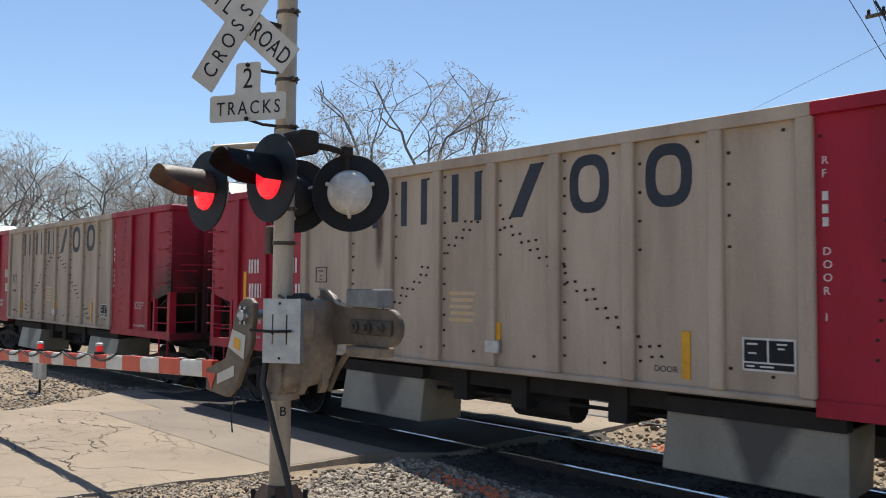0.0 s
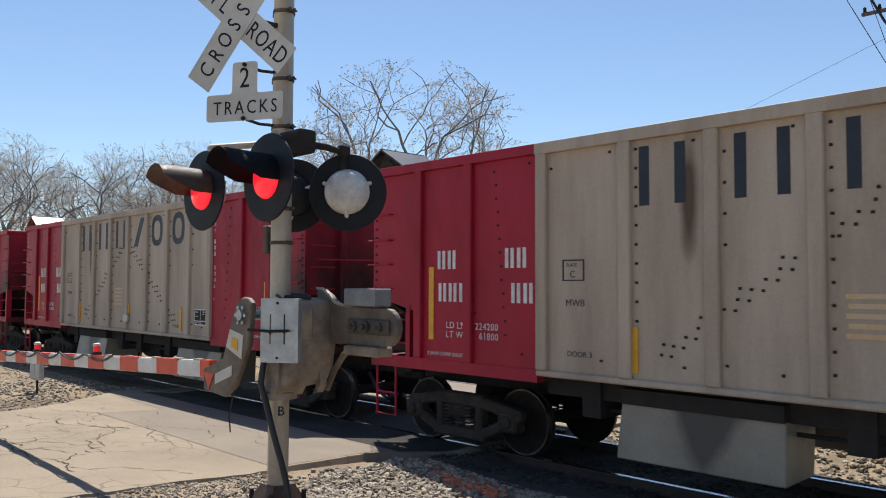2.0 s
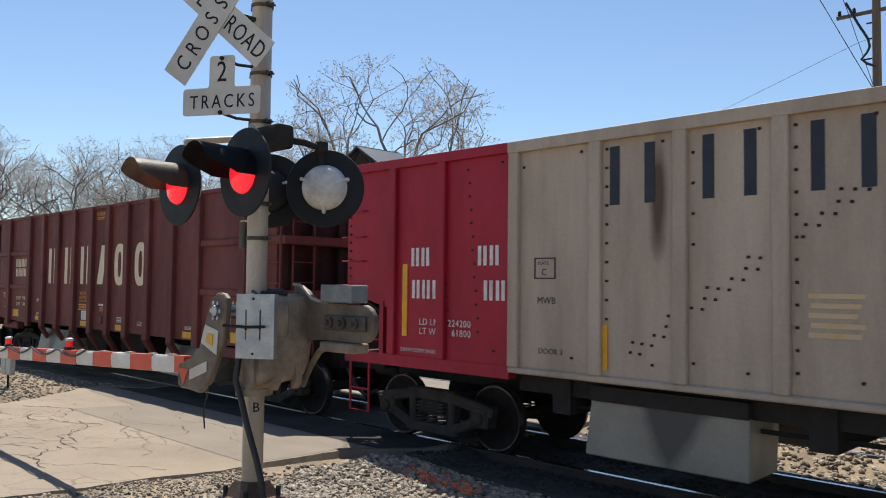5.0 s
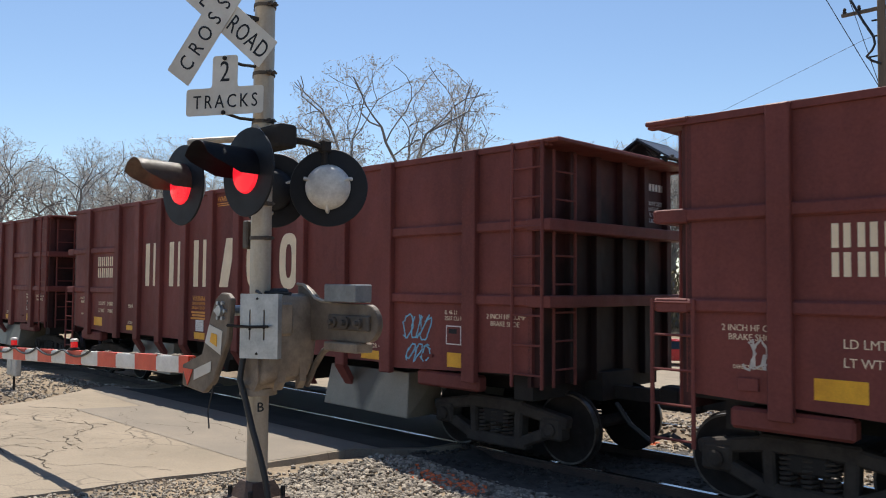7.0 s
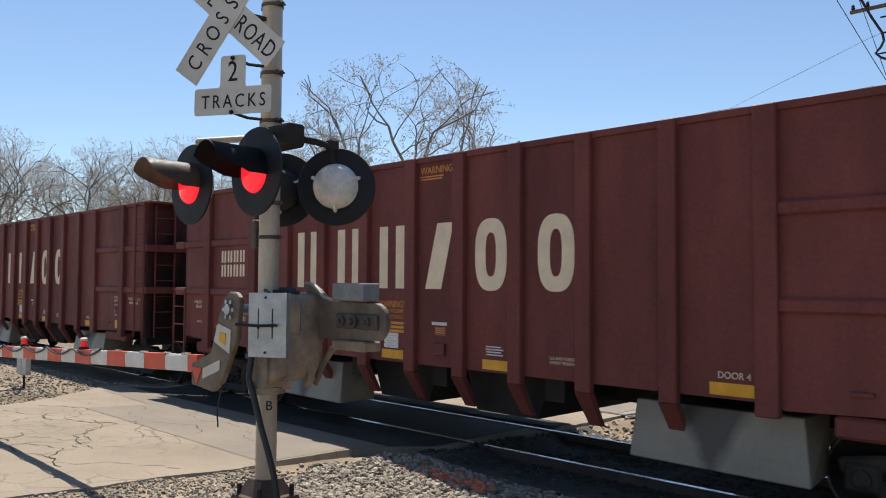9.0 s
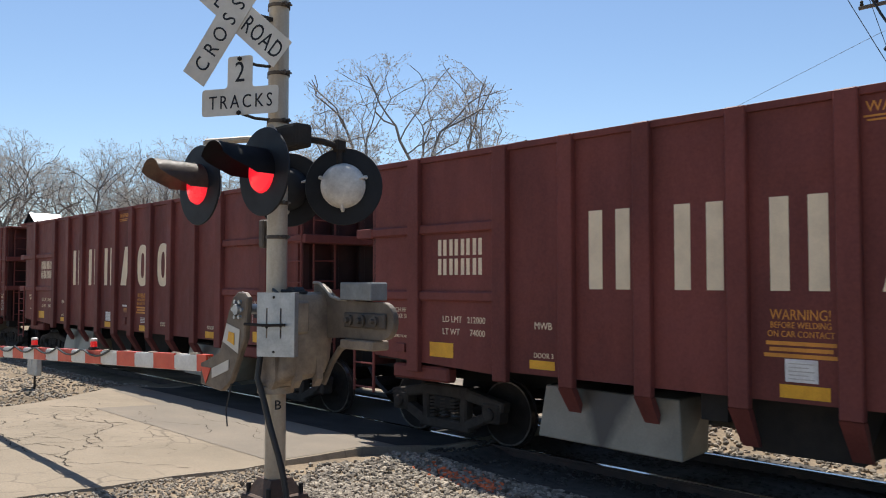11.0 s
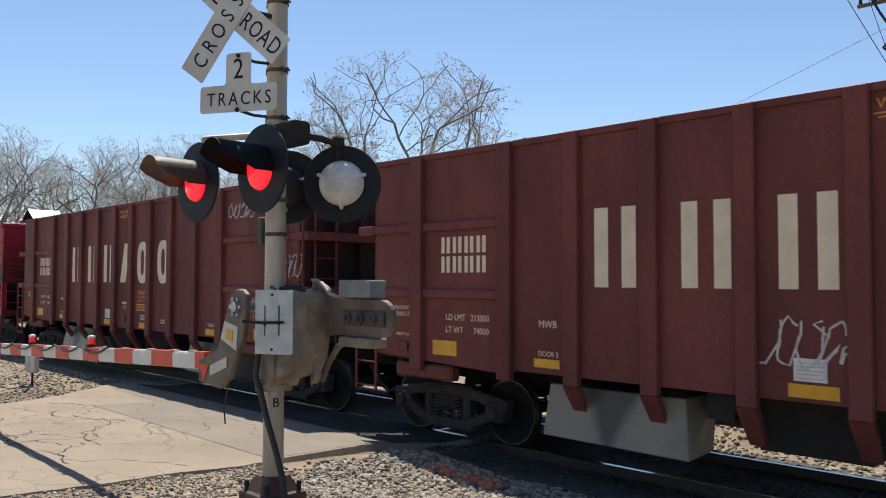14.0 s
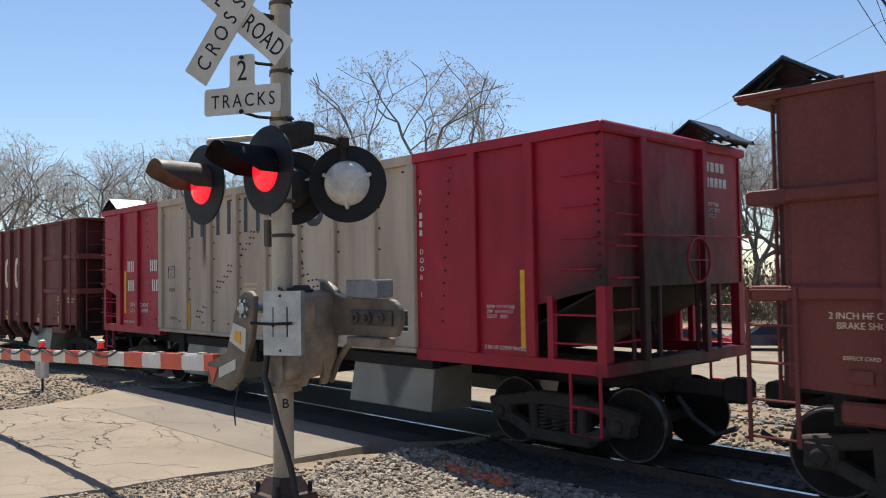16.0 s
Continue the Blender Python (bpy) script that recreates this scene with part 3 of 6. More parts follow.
def brand_mark(car, lefts, w, stroke, z0, z1, y, material):
    """Plain painted shapes of the size of the big characters: bars, a broad bar, a slanted bar and ovals."""
    for kind, x in zip(("bars", "bars", "bars", "slant", "oval", "oval"), lefts):
        if kind == "oval":
            bm = bmesh.new()
            oval(bm, x + w / 2, w, z1 - z0 + 0.03, stroke, (z0 + z1) / 2, y)
            part("brand_oval", bm, material, car, "large painted oval ring")
        elif kind == "slant":
            bm = bmesh.new()
            extrude_poly(bm, [(x, z0), (x + stroke * 1.7, z0), (x + w, z1), (x + w - stroke * 1.7, z1)], y - 0.002, y)
            part("brand_block", bm, material, car, "large slanted painted block")
        else:
            for a in (x, x + w - stroke):
                bm = bmesh.new()
                box(bm, a, a + stroke, y - 0.002, y, z0, z1)
                part("brand_block", bm, material, car, "large painted block")


def number_bars(car, x0, n, step, z, h, y, material):
    """Upright bars in pairs in place of painted characters."""
    for k in range(n):
        w = step * 0.28
        for a in (x0 + k * step, x0 + k * step + step * 0.46):
            bm = bmesh.new()
            box(bm, a, a + w, y - 0.002, y, z, z + h)
            part("number_bar", bm, material, car)


SIDE = Matrix.Rotation(radians(90), 4, "X")


def on_side(x, z, y=-1.617):
    return pose(x, y, z) @ SIDE


def truck_parts(car, x):
    """A three-piece truck under a car: two side frames with springs, a bolster, two wheelsets."""
    for s in (-1, 1):
        y = s * 1.0
        bm = bmesh.new()
        pts = [(-1.12, 0.38), (-0.98, 0.30), (-0.72, 0.34), (-0.42, 0.18), (0.42, 0.18), (0.72, 0.34), (0.98, 0.30), (1.12, 0.38), (1.12, 0.60), (0.9, 0.68), (0.45, 0.74), (-0.45, 0.74), (-0.9, 0.68), (-1.12, 0.60)]
        outer = [Vector((px, 0, pz)) for px, pz in pts]
        hole = [(-0.30, 0.26), (0.30, 0.26), (0.33, 0.6), (-0.33, 0.6)]
        # frame as thick bars round the openings
        for a, b, r in (((-1.05, 0.55), (-0.4, 0.66), 0.075), ((1.05, 0.55), (0.4, 0.66), 0.075), ((-0.42, 0.67), (0.42, 0.67), 0.085), ((-0.95, 0.46), (-0.42, 0.24), 0.07), ((0.95, 0.46), (0.42, 0.24), 0.07), ((-0.45, 0.22), (0.45, 0.22), 0.075), ((-0.36, 0.22), (-0.38, 0.64), 0.065), ((0.36, 0.22), (0.38, 0.64), 0.065)):
            d = Vector((b[0] - a[0], 0, b[1] - a[1]))
            mm = Matrix.Translation((x + (a[0] + b[0]) / 2, y, (a[1] + b[1]) / 2)) @ Matrix.Rotation(-math.atan2(d.z, d.x), 4, "Y")
            t = bmesh.new()
            box(t, -d.length / 2 - 0.05, d.length / 2 + 0.05, -0.085, 0.085, -r, r)
            bmesh.ops.bevel(t, geom=list(t.edges), offset=0.025, segments=1, affect="EDGES")
            join(bm, t, mm)
        for q in (-0.89, 0.89):
            bevelled(bm, x + q - 0.16, x + q + 0.16, y - 0.11, y + 0.11, 0.33, 0.60, 0.03, 1)
        frame_ob = part("side_frame", bm, M_TRUCK, car, "dusty cast-steel truck side frame")
        for k in (-0.2, 0.0, 0.2):
            bm = bmesh.new()
            pts = [(x + k + 0.075 * math.cos(a * 1.05), y + s * 0.03 + 0.075 * math.sin(a * 1.05), 0.29 + a * 0.0079) for a in range(0, 40)]
            tube(bm, pts, 0.017, 5)
            part("spring", bm, M_TRUCK, frame_ob)
        for q in (-0.89, 0.89):
            bm = bmesh.new()
            lathe(bm, [(0.085, 0), (0.085, 0.03), (0.06, 0.045)], 14, pose(x + q, y + s * 0.11, 0.455) @ Matrix.Rotation(radians(90 * s * -1), 4, "X"))
            part("bearing_cap", bm, M_TRUCK, frame_ob)
    bm = bmesh.new()
    bevelled(bm, x - 0.2, x + 0.2, -1.1, 1.1, 0.42, 0.62, 0.03, 1)
    part("bolster", bm, M_GRIME, car)


def wheelset(car, x):
    bm = bmesh.new()
    tube(bm, [(0, -1.0, 0), (0, 1.0, 0)], 0.08, 10)
    for s in (-1, 1):
        m = Matrix.Rotation(radians(90 * s), 4, "X")
        lathe(bm, [(0.10, 0.80), (0.12, 0.79), (0.16, 0.755), (0.30, 0.735), (0.36, 0.765), (0.425, 0.765), (0.43, 0.70), (0.455, 0.685), (0.455, 0.66), (0.1, 0.68)], 32, m)
        for k in range(5):
            a = k * 2 * math.pi / 5
            box(bm, 0.2 * math.cos(a) - 0.015, 0.2 * math.cos(a) + 0.015, s * 0.735 - 0.025, s * 0.735 + 0.025, 0.2 * math.sin(a) - 0.015, 0.2 * math.sin(a) + 0.015)
    ob = part("wheelset", bm, M_WHEEL, car, "steel wheelset on the rails", smooth=True)
    for s in (-1, 1):
        bm = bmesh.new()
        m = Matrix.Rotation(radians(90 * s), 4, "X")
        lathe(bm, [(0.405, 0.766), (0.428, 0.768), (0.434, 0.70), (0.405, 0.70)], 32, m, caps=False)
        part("tread", bm, M_TREAD, ob, "bright worn wheel rim", smooth=True)
    ob.matrix_basis = pose(x, 0, 0.43)
    return ob


def coupler_parts(car, length):
    for x, d in ((0, 1), (-length, -1)):
        bm = bmesh.new()
        box(bm, min(x - d * 0.5, x + d * 0.62), max(x - d * 0.5, x + d * 0.62), -0.08, 0.08, 0.76, 0.92)
        bevelled(bm, min(x + d * 0.55, x + d * 0.84), max(x + d * 0.55, x + d * 0.84), -0.16, 0.14, 0.70, 0.98, 0.04, 1)
        part("coupler", bm, M_GRIME, car)
        bm = bmesh.new()
        tube(bm, [(x + d * 0.1, -0.35, 0.75), (x + d * 0.3, -0.36, 0.52), (x + d * 0.55, -0.34, 0.36), (x + d * 0.8, -0.32, 0.46)], 0.03, 8)
        part("air_hose", bm, M_CABLE, car, "hanging rubber air hose")


def grabs(car, material, x, y, zs, w=0.4, along="x", stand=0.07):
    for z in zs:
        bm = bmesh.new()
        if along == "x":
            tube(bm, [(x, y, z), (x, y - stand, z), (x - w, y - stand, z), (x - w, y, z)], 0.011, 5)
        else:
            tube(bm, [(x, y, z), (x + stand, y, z), (x + stand, y + w, z), (x, y + w, z)], 0.011, 5)
        part("grab_iron", bm, material, car)


def solar_rack(car, x, y, top, brown):
    """A small gabled rack of panels bolted over a car's end."""
    bm = bmesh.new()
    for dy in (-0.34, 0.34):
        for dx in (-0.4, 0.4):
            tube(bm, [(x + dx, y + dy, top - 0.02), (x + dx * 0.08, y + dy, top + 0.25)], 0.018, 5)
        tube(bm, [(x - 0.5, y + dy, top + 0.04), (x + 0.5, y + dy, top + 0.04)], 0.018, 5)
        tube(bm, [(x - 0.28, y + dy, top), (x - 0.1, y + dy, top + 0.15)], 0.014, 5)
        tube(bm, [(x + 0.28, y + dy, top), (x + 0.1, y + dy, top + 0.15)], 0.014, 5)
    for dx in (-0.4, 0.0, 0.4):
        tube(bm, [(x + dx, y - 0.36, top + 0.02), (x + dx, y + 0.36, top + 0.02)], 0.022, 5)
    rack = part("panel_rack", bm, M_RUST if brown else M_GRIME, car, "gabled steel rack over the car's end")
    for s in (-1, 1):
        bm = bmesh.new()
        m = pose(x + s * 0.235, y, top + 0.165, 0, s * 31, 0)
        box(bm, -0.29, 0.29, -0.42, 0.42, -0.012, 0.012, m)
        part("solar_panel", bm, M_RUST if brown and s < 0 else M_PANEL, rack, "weathered dark panel")


HL = 14.06    # hopper body


def hopper(tag):
    """A ballast hopper: cream middle, red ends with sloped sheets, cage ladders, discharge chutes. x runs from 0 at its right end to -HL."""
    car = thing("hopper_car", "red and cream ballast hopper wagon rolling on the track", "freight wagon", "freight train")
    W, top, sill = 1.613, 3.86, 1.24
    a, b = -3.05, -11.04     # cream stretch
    ribs = [-3.11] + [-3.96 - 0.98 * k for k in range(7)] + [-10.96]
    # inside load and core that closes the body
    bm = bmesh.new()
    box(bm, b, a, -W + 0.05, W - 0.05, 1.18, 3.30)
    for x0, x1, d in ((a, 0, 1), (b, -HL, -1)):
        e = x1
        v = [(x0, 1.15), (x0 + d * 1.1, 1.25), (e - d * 1.05, 1.85), (e - d * 0.06, 2.08), (e - d * 0.06, 3.3), (x0, 3.3)]
        extrude_poly(bm, v, -W + 0.05, W - 0.05)
    part("load", bm, M_GRIME, car, "dark ballast load and inner sheets")
    for s in (-1, 1):
        bm = bmesh.new()
        y0, y1 = sorted((s * (W - 0.06), s * (W - 0.02)))
        box(bm, b, a, y0, y1, sill, top - 0.02)
        side = part("cream_side", bm, M_WHITEST, car, "weathered cream side sheet")
        # ribs with bent flanges, one by one
        for x in ribs:
            bm = bmesh.new()
            y0, y1 = sorted((s * (W - 0.03), s * (W + 0.045)))
            bevelled(bm, x - 0.075, x + 0.075, y0, y1, sill, top - 0.12, 0.012, 1)
            part("rib", bm, M_WHITEST, side)
        bm = bmesh.new()
        y0, y1 = sorted((s * (W - 0.08), s * (W + 0.05)))
        bevelled(bm, b, a, y0, y1, top - 0.13, top, 0.004, 1)
        part("top_chord", bm, M_WHITE, side)
        bm = bmesh.new()
        y0, y1 = sorted((s * (W - 0.02), s * (W + 0.035)))
        bolt = lambda xx, z: box(bm, xx - 0.014, xx + 0.014, *sorted((s * (W - 0.03), s * (W - 0.004))), z - 0.013, z + 0.013)
        for i, x in enumerate(ribs):
            zs = [sill + 0.2 + k * 0.2 for k in range(12)] if i in (3, 5, 7) else ([1.45, 2.6, 2.9, 3.2, 3.5] if i in (1, 2, 4, 6) else [3.55])
            for z in zs:
                bolt(x + 0.125, z)
            bolt(x - 0.2, top - 0.21)
            bolt(x - 0.32, sill + 0.16)
        # bolt lines of the sloping inner sheets, falling both ways from the middle
        rnd = random.Random(3)
        for side_of in (-1, 1):
            for k in range(17):
                for q in range(2 + (k % 3 == 0)):
                    xx = -7.0 + side_of * (0.16 + k * 0.135) + q * 0.11 * side_of
                    z = 3.02 - k * 0.095 + q * 0.01
                    if all(abs(xx - r) > 0.1 for r in ribs):
                        bolt(xx, z)
        tagged(part("bolts", bm, M_GRIME, side, "rows of dark bolt heads"), kind="stuff")
        for x0, x1 in ((a, 0), (-HL, b)):
            bm = bmesh.new()
            d = 1 if x1 == 0 else -1
            i0, e = (x0, x1) if d == 1 else (x1, x0)
            y0, y1 = sorted((s * (W - 0.06), s * (W - 0.015)))
            pts = [(i0, sill), (i0 + d * 2.05, sill), (i0 + d * 2.05, 1.84), (e, 2.06), (e, top - 0.02), (i0, top - 0.02)]
            extrude_poly(bm, pts, y0, y1)
            rs = part("red_side", bm, M_REDSIDE if d == 1 else M_RED, car, "glossy red end panel")
            y0, y1 = sorted((s * (W - 0.03), s * (W + 0.05)))
            for q in (1.10, 2.03):
                bm = bmesh.new()
                bevelled(bm, i0 + d * q - 0.07, i0 + d * q + 0.07, y0, y1, sill, top - 0.1, 0.012, 1)
                part("rib", bm, M_RED, rs)
            bm = bmesh.new()
            bevelled(bm, min(i0, e), max(i0, e), *sorted((s * (W - 0.08), s * (W + 0.05))), top - 0.12, top, 0.004, 1)
            part("top_chord", bm, M_RED, rs)
            bm = bmesh.new()
            for k in range(14):
                box(bm, e - d * 0.07 - 0.014, e - d * 0.07 + 0.014, *sorted((s * (W - 0.03), s * (W - 0.002))), 2.15 + k * 0.12, 2.18 + k * 0.12)
            for k in range(26):
                xx, z = i0 + d * (0.5 + 0.5 * (k % 2) + 0.03 * (k // 4)), 1.6 + (k * 0.083)
                box(bm, xx - 0.014, xx + 0.014, *sorted((s * (W - 0.03), s * (W - 0.006))), z, z + 0.026)
            tagged(part("bolts", bm, M_GRIME, rs), kind="stuff")
            # cage at the corner: sill, post, ladder, step
            bm = bmesh.new()
            y0, y1 = sorted((s * (W - 0.14), s * W))
            box(bm, min(i0, e), max(i0, e), y0, y1, sill - 0.15, sill)
            box(bm, e - d * 0.12 if d > 0 else e, e if d > 0 else e + 0.12, y0, y1, sill - 0.1, 2.06)
            box(bm, min(e - d * 0.72, e - d * 0.80), max(e - d * 0.72, e - d * 0.80), *sorted((s * (W - 0.08), s * W)), sill, 1.95)
            part("corner_frame", bm, M_RED, car, "red corner sill and post")
            ys = s * (W - 0.02)
            bm = bmesh.new()
            for z in (1.42, 1.74):
                tube(bm, [(e - d * 0.06, ys, z), (e - d * 0.76, ys, z)], 0.013, 5)
            tube(bm, [(e - d * 0.1, ys, sill - 0.1), (e - d * 0.1, ys, 0.42), (e - d * 0.5, ys, 0.42), (e - d * 0.5, ys, sill - 0.1)], 0.02, 6)
            tube(bm, [(e - d * 0.1, ys, 0.72), (e - d * 0.5, ys, 0.72)], 0.016, 6)
            part("step_ladder", bm, M_RED, car, "thin red step ladder")
        # reflectors, stencils and plates on this side
        if s < 0:
            m = Matrix.Identity(4)
        yy = -W - 0.001 + 0.02 if s < 0 else W
    # floor sill along the whole car
    bm = bmesh.new()
    for s in (-1, 1):
        y0, y1 = sorted((s * (W - 0.12), s * (W + 0.03)))
        bevelled(bm, b, a, y0, y1, sill - 0.07, sill, 0.015, 1)
    part("side_sill", bm, M_WHITE, car, "cream side sill")
    bm = bmesh.new()
    box(bm, -HL + 0.1, -0.1, -0.35, 0.35, 0.78, 1.16)
    box(bm, -HL + 0.25, -HL + 0.6, -1.4, 1.4, 1.0, 1.15)
    box(bm, -0.6, -0.25, -1.4, 1.4, 1.0, 1.15)
    box(bm, b, a, -1.4, 1.4, 0.95, 1.2)
    part("centre_sill", bm, M_GRIME, car, "dark underframe")
    for x in (-5.2, -6.6, -7.6, -10.4):
        bm = bmesh.new()
        box(bm, x - 0.12, x + 0.12, -1.45, 1.45, 0.75, 1.18)
        part("cross_beam", bm, M_GRIME, car)
    bm = bmesh.new()
    tube(bm, [(-6.9, -1.05, 0.8), (-6.0, -1.05, 0.8)], 0.2, 14)
    tube(bm, [(-3.2, -1.25, 0.86), (-10.6, -1.25, 0.82)], 0.025, 6)
    part("air_tank", bm, M_GRIME, car)
    # discharge chutes, flared sheet boxes between trucks
    for x0, x1 in ((-4.55, -2.85), (-9.95, -8.25)):
        for s in (-1, 1):
            bm = bmesh.new()
            y0, y1 = s * 0.75, s * 1.55
            p = [(x0, y0, 0.98), (x1, y0, 0.98), (x1 + 0.02, s * 1.5, 0.98), (x0 - 0.02, s * 1.5, 0.98), (x0 + 0.03, y0, 0.36), (x1 - 0.03, y0, 0.36), (x1 + 0.06, y1 + s * 0.06, 0.40), (x0 - 0.02, y1 + s * 0.06, 0.40)]
            v = [bm.verts.new(q) for q in p]
            for f in ((0, 1, 2, 3), (7, 6, 5, 4), (0, 4, 5, 1), (1, 5, 6, 2), (2, 6, 7, 3), (3, 7, 4, 0)):
                bm.faces.new([v[i] for i in f])
            bmesh.ops.bevel(bm, geom=list(bm.edges), offset=0.012, segments=1, affect="EDGES")
            chute = part("discharge_chute", bm, M_CHUTES[-3.6 if x0 > -6 else -9.0], car, "stained galvanised discharge chute")
            bm = bmesh.new()
            box(bm, x0 - 0.02, x1 + 0.02, *sorted((s * 1.38, s * 1.53)), 0.96, 1.12)
            part("chute_hinge", bm, M_GRIME, chute)
    # end sheets, cross rail, brake wheel, platform
    for e, d in ((0, 1), (-HL, -1)):
        bm = bmesh.new()
        x0, x1 = sorted((e - d * 0.06, e - d * 0.02))
        box(bm, x0, x1, -W + 0.02, W - 0.02, 2.05, top - 0.02)
        end = part("end_sheet", bm, M_REDEND if d == 1 else M_REDENDL, car, "red end sheet with sooty lower half")
        bm = bmesh.new()
        x0, x1 = sorted((e - d * 0.08, e + d * 0.05))
        bevelled(bm, x0, x1, -W - 0.05, W + 0.05, top - 0.12, top + 0.005, 0.025, 1)
        part("end_chord", bm, M_RED, end)
        x0, x1 = sorted((e - d * 0.03, e + d * 0.05))
        for y in (-0.85, 0.55):
            bm = bmesh.new()
            bevelled(bm, x0, x1, y - 0.06, y + 0.06, 1.2, top - 0.1, 0.01, 1)
            part("end_post", bm, M_REDEND if d == 1 else M_REDENDL, end)
        bm = bmesh.new()
        v = [bm.verts.new(q) for q in ((e - d * 0.08, -W + 0.1, 2.06), (e - d * 0.08, W - 0.1, 2.06), (e - d * 2.0, W - 0.1, 1.2), (e - d * 2.0, -W + 0.1, 1.2), (e - d * 0.12, -W + 0.1, 2.02), (e - d * 0.12, W - 0.1, 2.02), (e - d * 2.0, W - 0.1, 1.15), (e - d * 2.0, -W + 0.1, 1.15))]
        for f in ((0, 1, 2, 3), (7, 6, 5, 4), (0, 4, 5, 1), (1, 5, 6, 2), (2, 6, 7, 3), (3, 7, 4, 0)):
            bm.faces.new([v[i] for i in f])
        part("slope_sheet", bm, M_GRIME, car, "sooty sloped floor sheet")
        bm = bmesh.new()
        x0, x1 = sorted((e - d * 0.14, e + d * 0.02))
        box(bm, x0, x1, -W, W, sill - 0.16, sill - 0.02)
        for y in (-1.0, -0.45, 0.45, 1.0):
            tube(bm, [(e - d * 0.05, y, sill - 0.1), (e - d * 0.05, y, 2.06)], 0.03, 6)
        tube(bm, [(e - d * 0.05, -0.45, sill), (e - d * 0.4, -0.2, 1.9)], 0.03, 6)
        part("end_platform", bm, M_REDEND if d == 1 else M_REDENDL, car, "sooty red end platform with posts")
        bm = bmesh.new()
        tube(bm, [(e + d * 0.03, -W + 0.2, 2.62), (e + d * 0.12, -W + 0.2, 2.62), (e + d * 0.12, W, 2.66), (e + d * 0.03, W, 2.66)], 0.014, 5)
        for z in (1.45, 1.8, 2.15, 2.5, 2.85, 3.2):
            tube(bm, [(e, -W + 0.12, z), (e + d * 0.07, -W + 0.12, z), (e + d * 0.07, -W + 0.55, z), (e, -W + 0.55, z)], 0.011, 5)
        part("hand_rail", bm, M_RED, car)
        if d > 0:
            bm = bmesh.new()
            ring = [(e + 0.15, 0.15 + 0.27 * math.cos(k * math.pi / 10), 2.35 + 0.27 * math.sin(k * math.pi / 10)) for k in range(21)]
            tube(bm, ring, 0.016, 6, caps=False)
            for k in range(4):
                tube(bm, [(e + 0.15, 0.15, 2.35), (e + 0.15, 0.15 + 0.27 * math.cos(k * math.pi / 2), 2.35 + 0.27 * math.sin(k * math.pi / 2))], 0.012, 5)
            part("brake_wheel", bm, M_RED, car)
            lettering("end_data", "BUILT 9-86\nCU FT 2032\nPLATE C", 0.075, M_STENCIL, end, pose(0.004 - 0.02, 0.65, 3.05) @ Matrix.Rotation(radians(90), 4, "Z") @ SIDE)
            for n, w, z in ((4, 0.13, 3.5), (5, 0.115, 3.3)):
                for k in range(n):
                    bm = bmesh.new()
                    box(bm, -0.019, -0.016, 0.68 + k * w, 0.68 + (k + 0.7) * w, z, z + 0.12)
                    part("number_bar", bm, M_STENCIL, end)
    grabs(car, M_RED, -HL + 0.42, -W + 0.015, (1.5, 1.83, 2.16, 2.5, 2.84, 3.2), 0.46)
    grabs(car, M_RED, -0.08, -W + 0.015, (2.25, 2.6, 2.95, 3.3), 0.46)
    # near-side paint
    ys = -W + 0.012
    for x0, x1, z0, z1 in ((-1.20, -1.13, 1.34, 2.26), (-HL + 1.18, -HL + 1.27, 1.50, 2.45), (-4.34, -4.25, 1.31, 1.78), (-6.84, -6.76, 1.45, 1.78), (-9.80, -9.70, 1.31, 1.78)):
        bm = bmesh.new()
        box(bm, x0, x1, ys - 0.010, ys + 0.002, z0, z1)
        part("reflector", bm, M_YELLOW, car, "yellow reflective strip")
    brand_mark(car, [-9.68, -8.64, -7.63, -6.63, -5.73, -4.75], 0.53, 0.12, 3.04, 3.66, -W + 0.018, M_NAVY)
    bm = bmesh.new()
    box(bm, -3.72, -3.22, -W + 0.012, -W + 0.018, 1.44, 1.75)
    plate = part("data_plate", bm, M_STENCIL, car, "white-framed black data plate")
    bm = bmesh.new()
    box(bm, -3.70, -3.485, -W + 0.008, -W + 0.011, 1.53, 1.73)
    part("plate_field", bm, M_BLACK, plate)
    bm = bmesh.new()
    box(bm, -3.465, -3.24, -W + 0.008, -W + 0.011, 1.53, 1.73)
    part("plate_field", bm, M_BLACK, plate)
    bm = bmesh.new()
    box(bm, -3.70, -3.24, -W + 0.008, -W + 0.011, 1.462, 1.512)
    part("plate_field", bm, M_BLACK, plate)
    for x0, x1, z in ((-3.67, -3.57, 1.685), (-3.66, -3.58, 1.60), (-3.39, -3.30, 1.69), (-3.38, -3.32, 1.65), (-3.68, -3.60, 1.48), (-3.55, -3.42, 1.48)):
        bm = bmesh.new()
        box(bm, x0, x1, -W + 0.004, -W + 0.007, z, z + 0.016)
        part("plate_print", bm, M_STENCIL, plate)
    for i, ch in enumerate("RF"):
        lettering("stencil", ch, 0.1, M_STENCIL, car, on_side(a + 0.07, 3.3 - i * 0.115, -W + 0.013))
    for i in range(3):
        bm = bmesh.new()
        box(bm, a + 0.075, a + 0.125, -W + 0.01, -W + 0.014, 2.98 - i * 0.115, 3.06 - i * 0.115)
        part("number_bar", bm, M_STENCIL, car)
    for i, ch in enumerate("DOOR 1"):
        if ch != " ":
            lettering("stencil", ch, 0.1, M_STENCIL, car, on_side(a + 0.07, 2.5 - i * 0.115, -W + 0.013))
    lettering("stencil", "DOOR 1", 0.09, M_NAVY, car, on_side(-4.66, 1.36, -W + 0.018))
